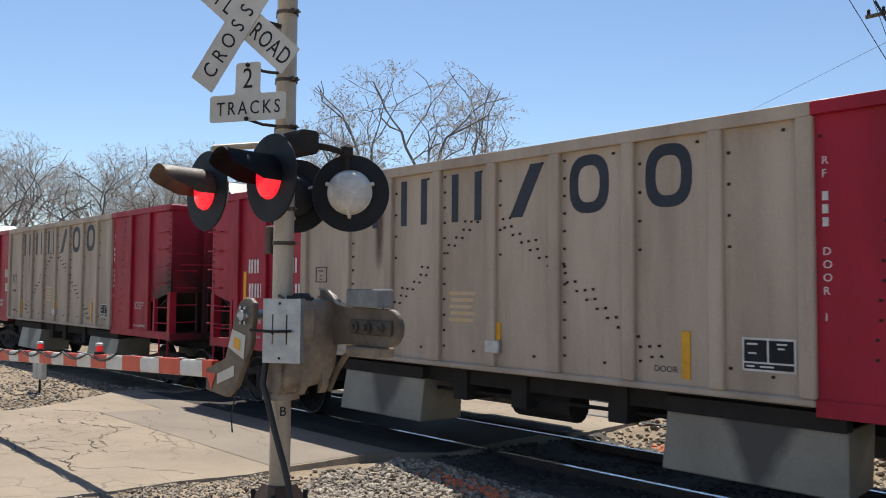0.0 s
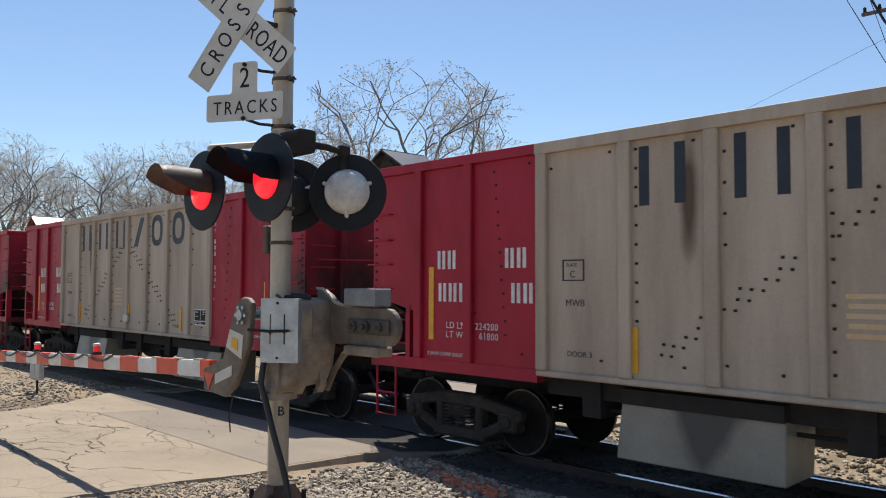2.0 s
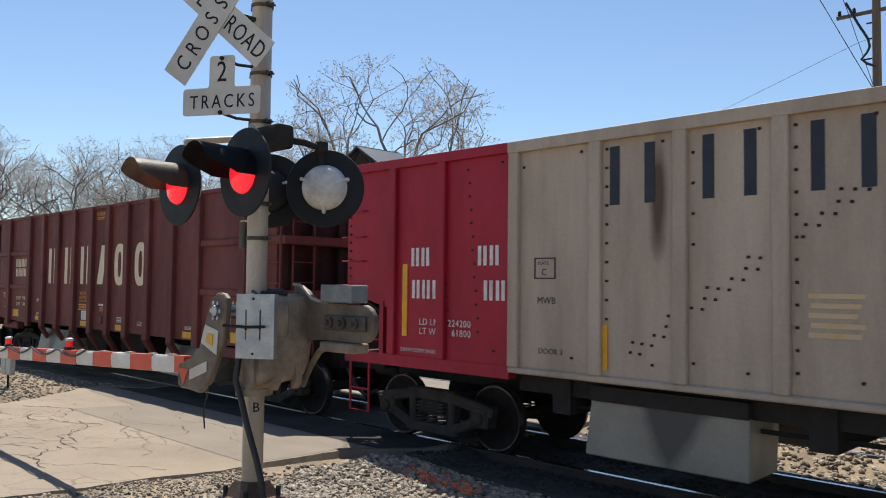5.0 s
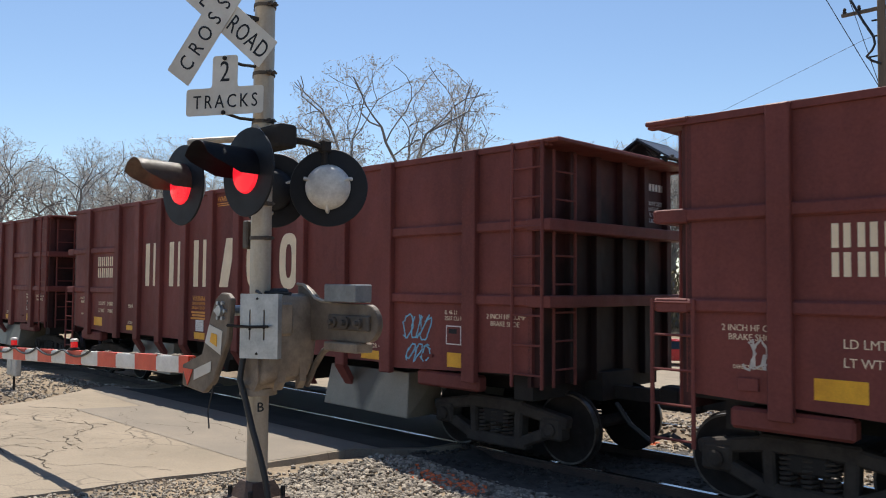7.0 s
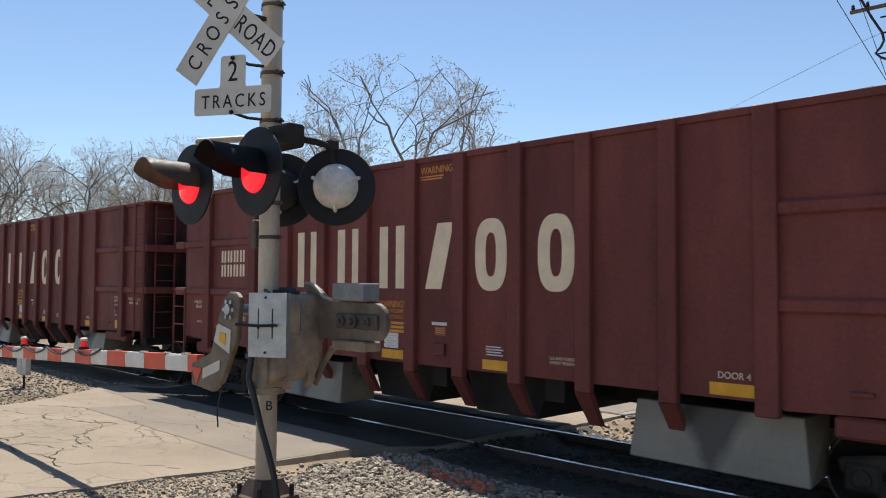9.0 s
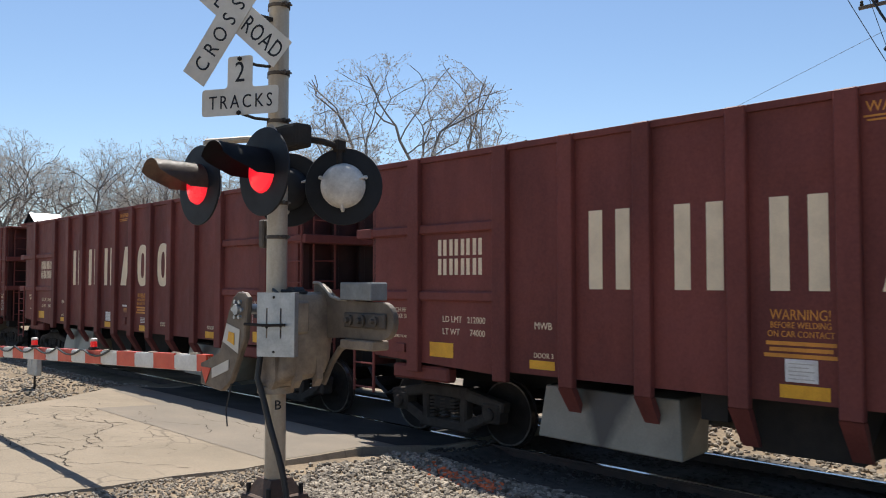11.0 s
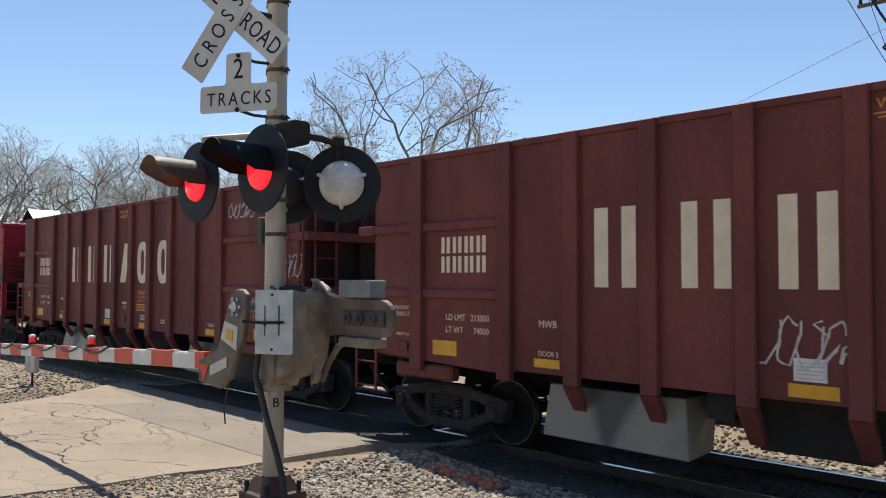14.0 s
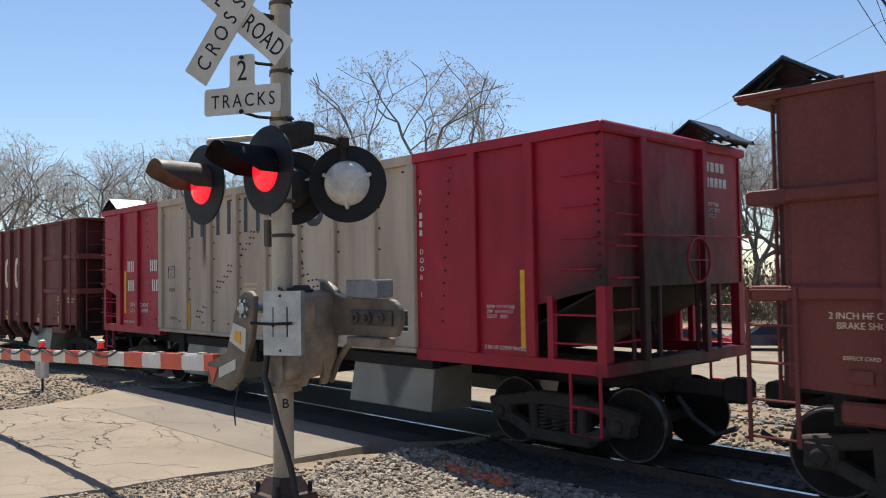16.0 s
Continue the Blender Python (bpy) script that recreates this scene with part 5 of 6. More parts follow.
def signal_light(sig, center, nx, ny, lens, lit, back=None, hood=None):
    m = facing(center, nx, ny)
    bm = bmesh.new()
    lathe(bm, [(0.02, -0.012), (0.303, -0.012), (0.307, -0.004), (0.303, 0.004), (0.16, 0.008), (0.02, 0.008)], 44, m)
    disc = part("background_disc", bm, M_BLACK, sig, "round black target disc", smooth=True)
    bm = bmesh.new()
    lathe(bm, [(0.165, 0.0), (0.17, -0.03), (0.178, -0.045), (0.172, -0.065), (0.165, -0.085), (0.14, -0.115), (0.09, -0.135), (0.03, -0.142)], 36, m)
    part("lamp_housing", bm, back or M_SILVER, disc, "dull lamp housing", smooth=True)
    for a in (20, 160, 270):
        bm = bmesh.new()
        c, d = math.cos(radians(a)), math.sin(radians(a))
        tube(bm, [m @ Vector((0.165 * c, 0.165 * d, -0.03)), m @ Vector((0.192 * c, 0.192 * d, -0.05)), m @ Vector((0.182 * c, 0.182 * d, -0.085)), m @ Vector((0.14 * c, 0.14 * d, -0.105))], [0.014, 0.017, 0.014, 0.010], 6)
        part("housing_latch", bm, M_SILVER, disc)
    bm = bmesh.new()
    lathe(bm, [(0.15, 0.01), (0.14, 0.03), (0.09, 0.05), (0.02, 0.058)], 32, m)
    part("lens", bm, lens, disc, "red crossing lens, lit" if lit else "red crossing lens", smooth=True)
    # half-round hood
    bm = bmesh.new()
    rows = []
    for k in range(9):
        f = k / 8
        row = []
        for i in range(17):
            a = radians(-12 + 204 * i / 16)
            reach = 0.38 if math.sin(a) > 0.35 else 0.38 * max(0.18, (math.sin(a) + 0.55) / 0.9)
            row.append(m @ Vector((0.160 * math.cos(a), 0.160 * math.sin(a) + 0.02 * f * reach, 0.008 + f * reach)))
        rows.append(row)
    vo = [[bm.verts.new(p) for p in row] for row in rows]
    ax = m @ Vector((0, 0, 0.1))
    for p, q in zip(vo, vo[1:]):
        for i in range(16):
            bm.faces.new((p[i], p[i + 1], q[i + 1], q[i]))
    bmesh.ops.solidify(bm, geom=list(bm.faces), thickness=0.006)
    part("hood", bm, hood or M_BLACK, disc, "black hood coloured brown for the sunlight on it" if hood else "long black hood", smooth=True)
    return disc


def build_signal():
    sig = thing("crossing_signal", "railway crossing signal with crossbuck, flashing lights and lowered gate", "crossing signal", m=pose(PX, PY, PZ))
    bm = bmesh.new()
    tube(bm, [(0, 0, 0.1), (0, 0, 5.2)], 0.078, 24)
    part("pole", bm, M_ALU, sig, "weathered aluminium pole", smooth=True)
    bm = bmesh.new()
    for z in (2.06, 2.32, 2.95, 3.32, 3.85):
        bm = bmesh.new()
        lathe(bm, [(0.079, z - 0.014), (0.086, z - 0.012), (0.086, z + 0.012), (0.079, z + 0.014)], 20)
        box(bm, 0.07, 0.125, -0.025, -0.012, z - 0.014, z + 0.014)
        box(bm, 0.07, 0.125, 0.012, 0.025, z - 0.014, z + 0.014)
        tube(bm, [(0.108, -0.045, z), (0.108, 0.045, z)], 0.009, 6)
        box(bm, -0.125, -0.07, -0.025, 0.025, z - 0.012, z + 0.012)
        part("pole_clamp", bm, M_CASTDARK, sig, "thin bolted pipe clamp")
    bm = bmesh.new()
    bevelled(bm, -0.19, 0.19, -0.19, 0.19, -0.1, 0.13, 0.03, 2)
    v = [bm.verts.new(q) for q in [(-0.15, -0.15, 0.13), (0.15, -0.15, 0.13), (0.15, 0.15, 0.13), (-0.15, 0.15, 0.13), (-0.09, -0.09, 0.24), (0.09, -0.09, 0.24), (0.09, 0.09, 0.24), (-0.09, 0.09, 0.24)]]
    for f in ((0, 1, 5, 4), (1, 2, 6, 5), (2, 3, 7, 6), (3, 0, 4, 7), (4, 5, 6, 7)):
        bm.faces.new([v[i] for i in f])
    base = part("base_casting", bm, M_RUSTBASE, sig, "rusty cast-iron base")
    for q in ((-0.14, -0.14), (0.14, -0.14), (0.14, 0.14), (-0.14, 0.14)):
        bm = bmesh.new()
        tube(bm, [(q[0], q[1], 0.1), (q[0], q[1], 0.2)], 0.02, 6)
        part("anchor_bolt", bm, M_GRIME, base)
    lettering("stencil", "B", 0.1, M_BLACK, sig, facing((PX + 0.078, PY - 0.022, 1.22), 0.96, -0.28) @ pose(-0.035, 0, 0), depth=0.004)
    # number of tracks
    C27, S27 = math.cos(radians(27)), math.sin(radians(27))
    m = facing((-5.32, 3.03, 3.537), S27, -C27, -0.6)
    bm = bmesh.new()
    rounded_slab(bm, [(-0.332, -0.105), (0.332, -0.105), (0.332, 0.102), (0.108, 0.102), (0.108, 0.342), (-0.108, 0.342), (-0.108, 0.102), (-0.332, 0.102)], -0.002, 0.002, m, 0.028)
    sign = part("track_count_sign", bm, M_SIGN, sig, "white inverted-T sign with black words")
    lettering("sign_word", "TRACKS", 0.145, M_BLACK, sign, m @ pose(0.008, -0.052, 0.003), align="CENTER", narrow=0.84, spacing=1.35)
    lettering("sign_word", "2", 0.22, M_BLACK, sign, m @ pose(0, 0.147, 0.003), align="CENTER", narrow=0.85)
    for y in (-0.09, 0.32):
        bm = bmesh.new()
        tube(bm, [m @ Vector((0, y, 0.015)), m @ Vector((0, y, -0.05)), m @ Vector((0.06, y - 0.02, -0.12)), m @ Vector((0.2, y - 0.03, -0.2))], 0.012, 6)
        bmesh.ops.create_icosphere(bm, subdivisions=1, radius=0.02, matrix=Matrix.Translation(m @ Vector((0, y, 0.01))))
        part("sign_bracket", bm, M_GRIME, sign)
    # crossbuck
    m = facing((-5.35 + 0.016 * C27, 2.98 + 0.016 * S27, 4.212), S27, -C27)
    for k, (ang, words, e0, e1) in enumerate(((54, "CROSSING", -0.60, 0.61), (-41.5, "RAILROAD", -0.61, 0.555))):
        mm = m @ pose(0, 0, 0.008 * (1 - k), 0, 0, ang)
        bm = bmesh.new()
        rounded_slab(bm, [(e0, -0.116), (e1, -0.116), (e1, 0.116), (e0, 0.116)], -0.0022, 0.0022, mm, 0.008)
        blade = part("crossbuck_blade", bm, M_SIGN, sig, "white reflective crossbuck blade")
        for i, ch in enumerate(words):
            at = -0.468 + i * 0.134 if k == 0 else (-0.50 + i * 0.112 if i < 4 else 0.165 + (i - 4) * 0.106)
            lettering("sign_letter", ch, 0.185, M_BLACK, blade, mm @ pose(at, -0.064, 0.003), narrow=0.74, align="CENTER")
    for z in (4.19, 3.98):
        bm = bmesh.new()
        box(bm, -0.03, 0.03, -0.24, -0.06, z - PZ - 0.015, z - PZ + 0.015)
        part("crossbuck_bracket", bm, M_GRIME, sig)
    # lights
    signal_light(sig, (-4.76, 2.90, 2.935), 0.02, -1, M_LENS_ON, True)
    # only this hood has sunlight painted into its colour
    signal_light(sig, (-5.63, 2.87, 2.915), 0.02, -1, M_LENS_ON, True, hood=M_HOOD)
    signal_light(sig, (-5.03, 3.79, 2.93), -0.70, 0.71, M_LENS_DIM, True)
    signal_light(sig, (-5.60, 3.66, 2.94), -0.62, 0.78, M_LENS_DIM, True, M_BLACK)
    bm = bmesh.new()
    bevelled(bm, -0.06, 0.34, -0.07, 0.09, 2.72, 2.9, 0.03, 2)
    part("junction_box", bm, M_GRIME, sig, "dark weathered junction box")
    bm = bmesh.new()
    tube(bm, [world_at(-5.63, 2.92, 3.25), world_at(-5.28, 3.3, 3.29)], 0.026, 10)
    tube(bm, [world_at(-4.76, 2.95, 3.25), world_at(-5.22, 3.3, 3.29)], 0.026, 10)
    for q in ((-5.63, 2.92), (-4.76, 2.95)):
        tube(bm, [world_at(q[0], q[1], 3.26), world_at(q[0], q[1] + 0.03, 2.98)], 0.022, 8)
    part("crossarm", bm, M_ALU, sig, "aluminium crossarm", smooth=True)
    bm = bmesh.new()
    tube(bm, [world_at(-5.1, 3.42, 3.28), world_at(-5.06, 3.6, 3.27), world_at(-5.03, 3.74, 3.24), world_at(-5.03, 3.75, 3.1)], 0.028, 10)
    tube(bm, [world_at(-5.3, 3.42, 3.28), world_at(-5.5, 3.55, 3.27), world_at(-5.59, 3.63, 3.1)], 0.028, 10)
    bevelled(bm, -5.07 - PX, -4.99 - PX, 3.70 - PY, 3.79 - PY, 3.2 - PZ, 3.3 - PZ, 0.015, 1)
    part("crossarm", bm, M_GRIME, sig, "dark crossarm", smooth=True)
    bm = bmesh.new()
    bevelled(bm, -0.16, -0.09, -0.07, 0.05, 1.98, 2.20, 0.012, 1)
    part("terminal_box", bm, M_CASTDARK, sig, "small dark terminal box")
    # gate mechanism: a rounded casting that narrows to a foot with webs
    bm = bmesh.new()
    levels = [(0.90, 0.105, 0.105, 0.0, 0.0), (0.96, 0.13, 0.13, 0.01, 0.01), (1.0, 0.19, 0.17, 0.05, 0.07), (1.03, 0.215, 0.20, 0.06, 0.10), (1.10, 0.225, 0.215, 0.065, 0.12), (1.30, 0.225, 0.22, 0.07, 0.14),
              (1.34, 0.20, 0.215, 0.085, 0.15), (1.56, 0.195, 0.21, 0.085, 0.155), (1.62, 0.17, 0.185, 0.085, 0.155), (1.64, 0.12, 0.13, 0.085, 0.155)]
    n = 28
    rings = []
    for z, a, b, cx, cy in levels:
        p = 0.42
        rings.append([bm.verts.new((cx + a * math.copysign(abs(math.cos(q)) ** p, math.cos(q)), cy + b * math.copysign(abs(math.sin(q)) ** p, math.sin(q)), z)) for q in [2 * math.pi * k / n for k in range(n)]])
    for p, q in zip(rings, rings[1:]):
        for k in range(n):
            bm.faces.new((p[k], p[(k + 1) % n], q[(k + 1) % n], q[k]))
    bm.faces.new(rings[0][::-1])
    bm.faces.new(rings[-1])
    body = part("mechanism_housing", bm, M_CAST, sig, "weathered tan gate mechanism housing", smooth=True)
    for x, y in ((0.16, -0.085), (0.27, 0.02), (0.28, 0.2)):
        bm = bmesh.new()
        v = [(x - 0.012, 1.16), (x + 0.012, 1.16), (x + 0.012, 0.99), (x - 0.03, 0.93), (x - 0.05, 0.93)]
        extrude_poly(bm, v, y - 0.03, y + 0.03)
        part("web", bm, M_CAST, body)
    bm = bmesh.new()
    lathe(bm, [(0.14, 0.88), (0.135, 0.93), (0.10, 0.95)], 20)
    part("pole_collar", bm, M_CAST, body, "cast collar on the pole", smooth=True)
    bm = bmesh.new()
    lathe(bm, [(0.17, 0), (0.17, 0.035), (0.14, 0.05), (0.02, 0.055)], 30, Matrix.Translation((0.12, -0.045, 1.42)) @ Matrix.Rotation(radians(90), 4, "X"))
    box(bm, 0.1, 0.2, -0.11, -0.09, 1.40, 1.44)
    bevelled(bm, 0.2, 0.31, -0.08, 0.1, 1.33, 1.58, 0.02, 1)
    part("access_cover", bm, M_CAST, body, "round cast access cover", smooth=True)
    bm = bmesh.new()
    bevelled(bm, 0.06, 0.18, 0.03, 0.15, 1.6, 1.68, 0.02, 1)
    tube(bm, [(0.0, -0.03, 1.6), (0.05, -0.06, 1.66), (0.15, -0.09, 1.64), (0.2, -0.1, 1.5), (0.2, -0.11, 1.32)], 0.012, 6)
    tube(bm, [(-0.06, -0.02, 1.6), (0.08, 0.0, 1.65), (0.26, 0.1, 1.64)], 0.014, 6)
    part("cable_gland", bm, M_CABLE, body)
    # galvanised guard plate with two slots, in front of the pole
    m = facing((-5.06, 3.185, 1.865), 0.52, -0.85)
    bm = bmesh.new()
    xs = [-0.135, -0.062, -0.050, 0.050, 0.062, 0.135]
    for i in range(5):
        if i in (1, 3):
            box(bm, xs[i], xs[i + 1], -0.235, -0.10, -0.006, 0.006, m)
            box(bm, xs[i], xs[i + 1], 0.12, 0.235, -0.006, 0.006, m)
        else:
            box(bm, xs[i], xs[i + 1], -0.235, 0.235, -0.006, 0.006, m)
    box(bm, 0.135, 0.165, -0.235, 0.235, -0.06, 0.006, m)
    plate = part("guard_plate", bm, M_GALV, sig, "slotted galvanised guard plate")
    bm = bmesh.new()
    tube(bm, [m @ Vector((-0.25, 0.0, -0.02)), m @ Vector((-0.05, -0.005, 0.04)), m @ Vector((0.1, 0.0, 0.03))], 0.012, 6)
    for p in ((-0.056, -0.02), (0.056, -0.01), (0, 0.2), (0, -0.2)):
        bmesh.ops.create_icosphere(bm, subdivisions=1, radius=0.011, matrix=Matrix.Translation(m @ Vector((p[0], p[1], 0.008))))
    part("plate_bolt", bm, M_GRIME, plate)
    # counterweight arm behind: a curved neck, a long slab with a round end, bolted weights, and a lower brace
    bm = bmesh.new()
    neck = [(-5.16, 2.17), (-5.08, 2.165), (-5.00, 2.12), (-4.93, 2.065), (-4.84, 2.045), (-4.72, 2.04)]
    tip = [(-4.33 + 0.135 * math.cos(radians(a)), 1.90 + 0.135 * math.sin(radians(a))) for a in range(80, -91, -17)]
    foot = [(-4.78, 1.765), (-4.95, 1.76), (-5.02, 1.74), (-5.16, 1.72)]
    extrude_poly(bm, [(x - PX, z - PZ) for x, z in neck + tip + foot], 3.60 - PY, 3.65 - PY)
    bmesh.ops.bevel(bm, geom=[e for e in bm.edges if e.calc_length() < 0.5], offset=0.006, segments=1, affect="EDGES")
    cw = part("counterweight_arm", bm, M_ARMCAST, sig, "grimy brown counterweight arm with a round end")
    # pale tube that paints the highlight on top of the neck
    bm = bmesh.new()
    tube(bm, [world_at(x, 3.60, z + 0.004) for x, z in neck], 0.012, 6)
    part("arm_edge", bm, M_ALU, cw, "painted highlight along the upper edge")
    bm = bmesh.new()
    bevelled(bm, -4.74 - PX, -4.27 - PX, 3.575 - PY, 3.60 - PY, 1.845 - PZ, 1.955 - PZ, 0.012, 2)
    part("slot", bm, M_CASTDARK, cw, "dark slotted boss")
    for x, r in ((-4.66, 0.04), (-4.52, 0.046), (-4.37, 0.036)):
        bm = bmesh.new()
        lathe(bm, [(r, 0.0), (r, 0.02), (r * 0.55, 0.022), (r * 0.5, 0.05), (0.008, 0.052)], 10, facing((x, 3.575, 1.90), 0, -1))
        part("weight_bolt", bm, M_CASTDARK, cw)
    bm = bmesh.new()
    bevelled(bm, -4.74 - PX, -4.38 - PX, 3.54 - PY, 3.70 - PY, 2.045 - PZ, 2.175 - PZ, 0.008, 1)
    part("upper_weight", bm, M_UPPER, cw, "dull grey upper weight block")
    bm = bmesh.new()
    bevelled(bm, -4.74 - PX, -4.36 - PX, 3.54 - PY, 3.70 - PY, 1.69 - PZ, 1.76 - PZ, 0.01, 1)
    part("lower_weight", bm, M_CAST, cw, "tan lower weight block")
    bm = bmesh.new()
    tube(bm, [world_at(-5.05, 3.62, 1.40), world_at(-4.98, 3.64, 1.55), world_at(-4.88, 3.65, 1.67), world_at(-4.76, 3.65, 1.73), world_at(-4.62, 3.65, 1.745)], 0.025, 8)
    part("lower_brace", bm, M_ARMCAST, cw, "curved lower brace", smooth=True)
    # arm adapter
    bm = bmesh.new()
    pts = [(-5.26, 2.06), (-5.32, 2.10), (-5.40, 2.105), (-5.48, 2.06), (-5.54, 1.93), (-5.66, 1.62), (-5.98, 1.53), (-5.98, 1.36), (-5.64, 1.33), (-5.50, 1.42), (-5.30, 1.75)]
    t = bmesh.new()
    extrude_poly(t, [(x - PX, z - PZ) for x, z in pts], 3.08 - PY, 3.13 - PY)
    bmesh.ops.bevel(t, geom=list(t.edges), offset=0.01, segments=1, affect="EDGES")
    join(bm, t)
    arm_plate = part("arm_adapter", bm, M_ARMCAST, sig, "cast gate arm adapter with stickers")
    bm = bmesh.new()
    for a in range(6):
        p = Vector((-5.39 + 0.065 * math.cos(a * 1.05), 0, 1.97 + 0.065 * math.sin(a * 1.05)))
        tube(bm, [world_at(p.x, 3.06, p.z), world_at(p.x, 3.09, p.z)], 0.016, 6)
    tube(bm, [world_at(-5.39, 3.05, 1.97), world_at(-5.39, 3.3, 1.97)], 0.04, 12)
    part("pivot_bolts", bm, M_GALV, arm_plate)
    bm = bmesh.new()
    extrude_poly(bm, [(-5.36 - PX, 1.82 - PZ), (-5.555 - PX, 1.86 - PZ), (-5.615 - PX, 1.72 - PZ), (-5.38 - PX, 1.64 - PZ)], 3.073 - PY, 3.078 - PY)
    extrude_poly(bm, [(-5.52 - PX, 1.585 - PZ), (-5.78 - PX, 1.50 - PZ), (-5.78 - PX, 1.42 - PZ), (-5.52 - PX, 1.505 - PZ)], 3.073 - PY, 3.078 - PY)
    part("sticker", bm, M_SIGN, arm_plate, "faded white sticker")
    bm = bmesh.new()
    extrude_poly(bm, [(-5.80 - PX, 1.50 - PZ), (-5.96 - PX, 1.50 - PZ), (-5.88 - PX, 1.37 - PZ)], 3.072 - PY, 3.077 - PY)
    part("warning_sticker", bm, M_ARMRED, arm_plate, "red triangular sticker")
    bm = bmesh.new()
    extrude_poly(bm, [(-5.43 - PX, 1.79 - PZ), (-5.51 - PX, 1.80 - PZ), (-5.53 - PX, 1.73 - PZ), (-5.43 - PX, 1.70 - PZ)], 3.067 - PY, 3.071 - PY)
    part("yellow_sticker", bm, M_YELLOW, arm_plate)
    # gate arm, slightly drooping
    slope = math.atan(0.046)
    am = Matrix.Translation(world_at(-5.9, 3.12, 1.525)) @ Matrix.Rotation(-slope, 4, "Y")
    bm = bmesh.new()
    t = bmesh.new()
    box(t, -9.0, 0.0, -0.03, 0.03, -0.068, 0.068)
    bmesh.ops.bevel(t, geom=list(t.edges), offset=0.012, segments=2, affect="EDGES")
    join(bm, t, am)
    arm = part("gate_arm", bm, M_ARMWHITE, sig, "white gate arm with red stripes")
    for k in range(11):
        bm = bmesh.new()
        x0 = -0.13 if k == 0 else -0.375 - (k - 1) * 0.812 - 0.18
        x1 = 0.0 if k == 0 else x0 + 0.0
        a0, a1 = (-0.16, 0.0) if k == 0 else (-0.16 - 0.406 - (k - 1) * 0.812 - 0.406, -0.16 - 0.406 - (k - 1) * 0.812)
        box(bm, a0, a1, -0.0325, 0.0325, -0.064, 0.0705, am)
        part("red_stripe", bm, M_ARMRED, arm)
    for x in (-2.45, -4.3):
        bm = bmesh.new()
        bevelled(bm, x - 0.05, x + 0.05, -0.04, 0.04, 0.068, 0.10, 0.01, 1)
        join_me = bmesh.new()
        join(join_me, bm, am)
        lamp = part("arm_light", join_me, M_GRIME, arm, "small red lamp on the gate arm")
        bm = bmesh.new()
        lathe(bm, [(0.034, 0.10), (0.034, 0.15), (0.028, 0.16)], 14, am @ Matrix.Translation((x, 0, 0)))
        part("arm_lens", bm, M_ARMLENS, lamp)
        bm = bmesh.new()
        lathe(bm, [(0.038, 0.158), (0.038, 0.18), (0.022, 0.19)], 14, am @ Matrix.Translation((x, 0, 0)))
        part("lamp_cap", bm, M_SIGN, lamp)
    bm = bmesh.new()
    pts = []
    for i in range(60):
        x = -1.9 - i * 0.1
        pts.append(am @ Vector((x, -0.045, 0.085 - 0.07 * abs(math.sin(i * 0.42)))))
    tube(bm, pts, 0.011, 5)
    part("arm_cable", bm, M_CABLE, arm, "looped black cable")
    for x in (-0.25, -0.6, -1.05, -1.6, -2.1):
        bm = bmesh.new()
        box(bm, x - 0.05, x + 0.05, -0.02, 0.02, 0.066, 0.08, am)
        part("arm_clip", bm, M_ALU, arm)
    # cable down the pole and stray wire
    bm = bmesh.new()
    tube(bm, [(0.0, -0.13, 1.2), (0.0, -0.16, 1.0), (0.06, -0.14, 0.84), (0.13, -0.13, 0.66), (0.2, -0.10, 0.45), (0.24, -0.08, 0.3), (0.27, -0.07, 0.15), (0.29, -0.06, 0.02)], 0.023, 10)
    part("power_cable", bm, M_CABLE, sig, "black flexible conduit", smooth=True)
    bm = bmesh.new()
    tube(bm, [world_at(-5.52, 3.1, 1.4), world_at(-5.56, 3.08, 1.2), world_at(-5.52, 3.07, 1.08)], 0.006, 5)
    part("loose_wire", bm, M_CABLE, sig)


def build_marker():
    """A small grey plate on a thin stake beyond the road."""
    x, y = -15.5, 4.75
    z = ground_z(x, y)
    ob = thing("marker_post", "small grey marker box on a thin stake", "marker post", m=pose(x, y, z))
    bm = bmesh.new()
    tube(bm, [(0, 0, -0.1), (0, 0, 0.7)], 0.02, 6)
    part("stake", bm, M_GRIME, ob)
    for dx in (-0.17, 0.1):
        bm = bmesh.new()
        bevelled(bm, dx - 0.1, dx + 0.12, -0.05, 0.05, 0.25, 0.68, 0.015, 1)
        part("box", bm, M_GALV, ob)


build_signal()
build_marker()


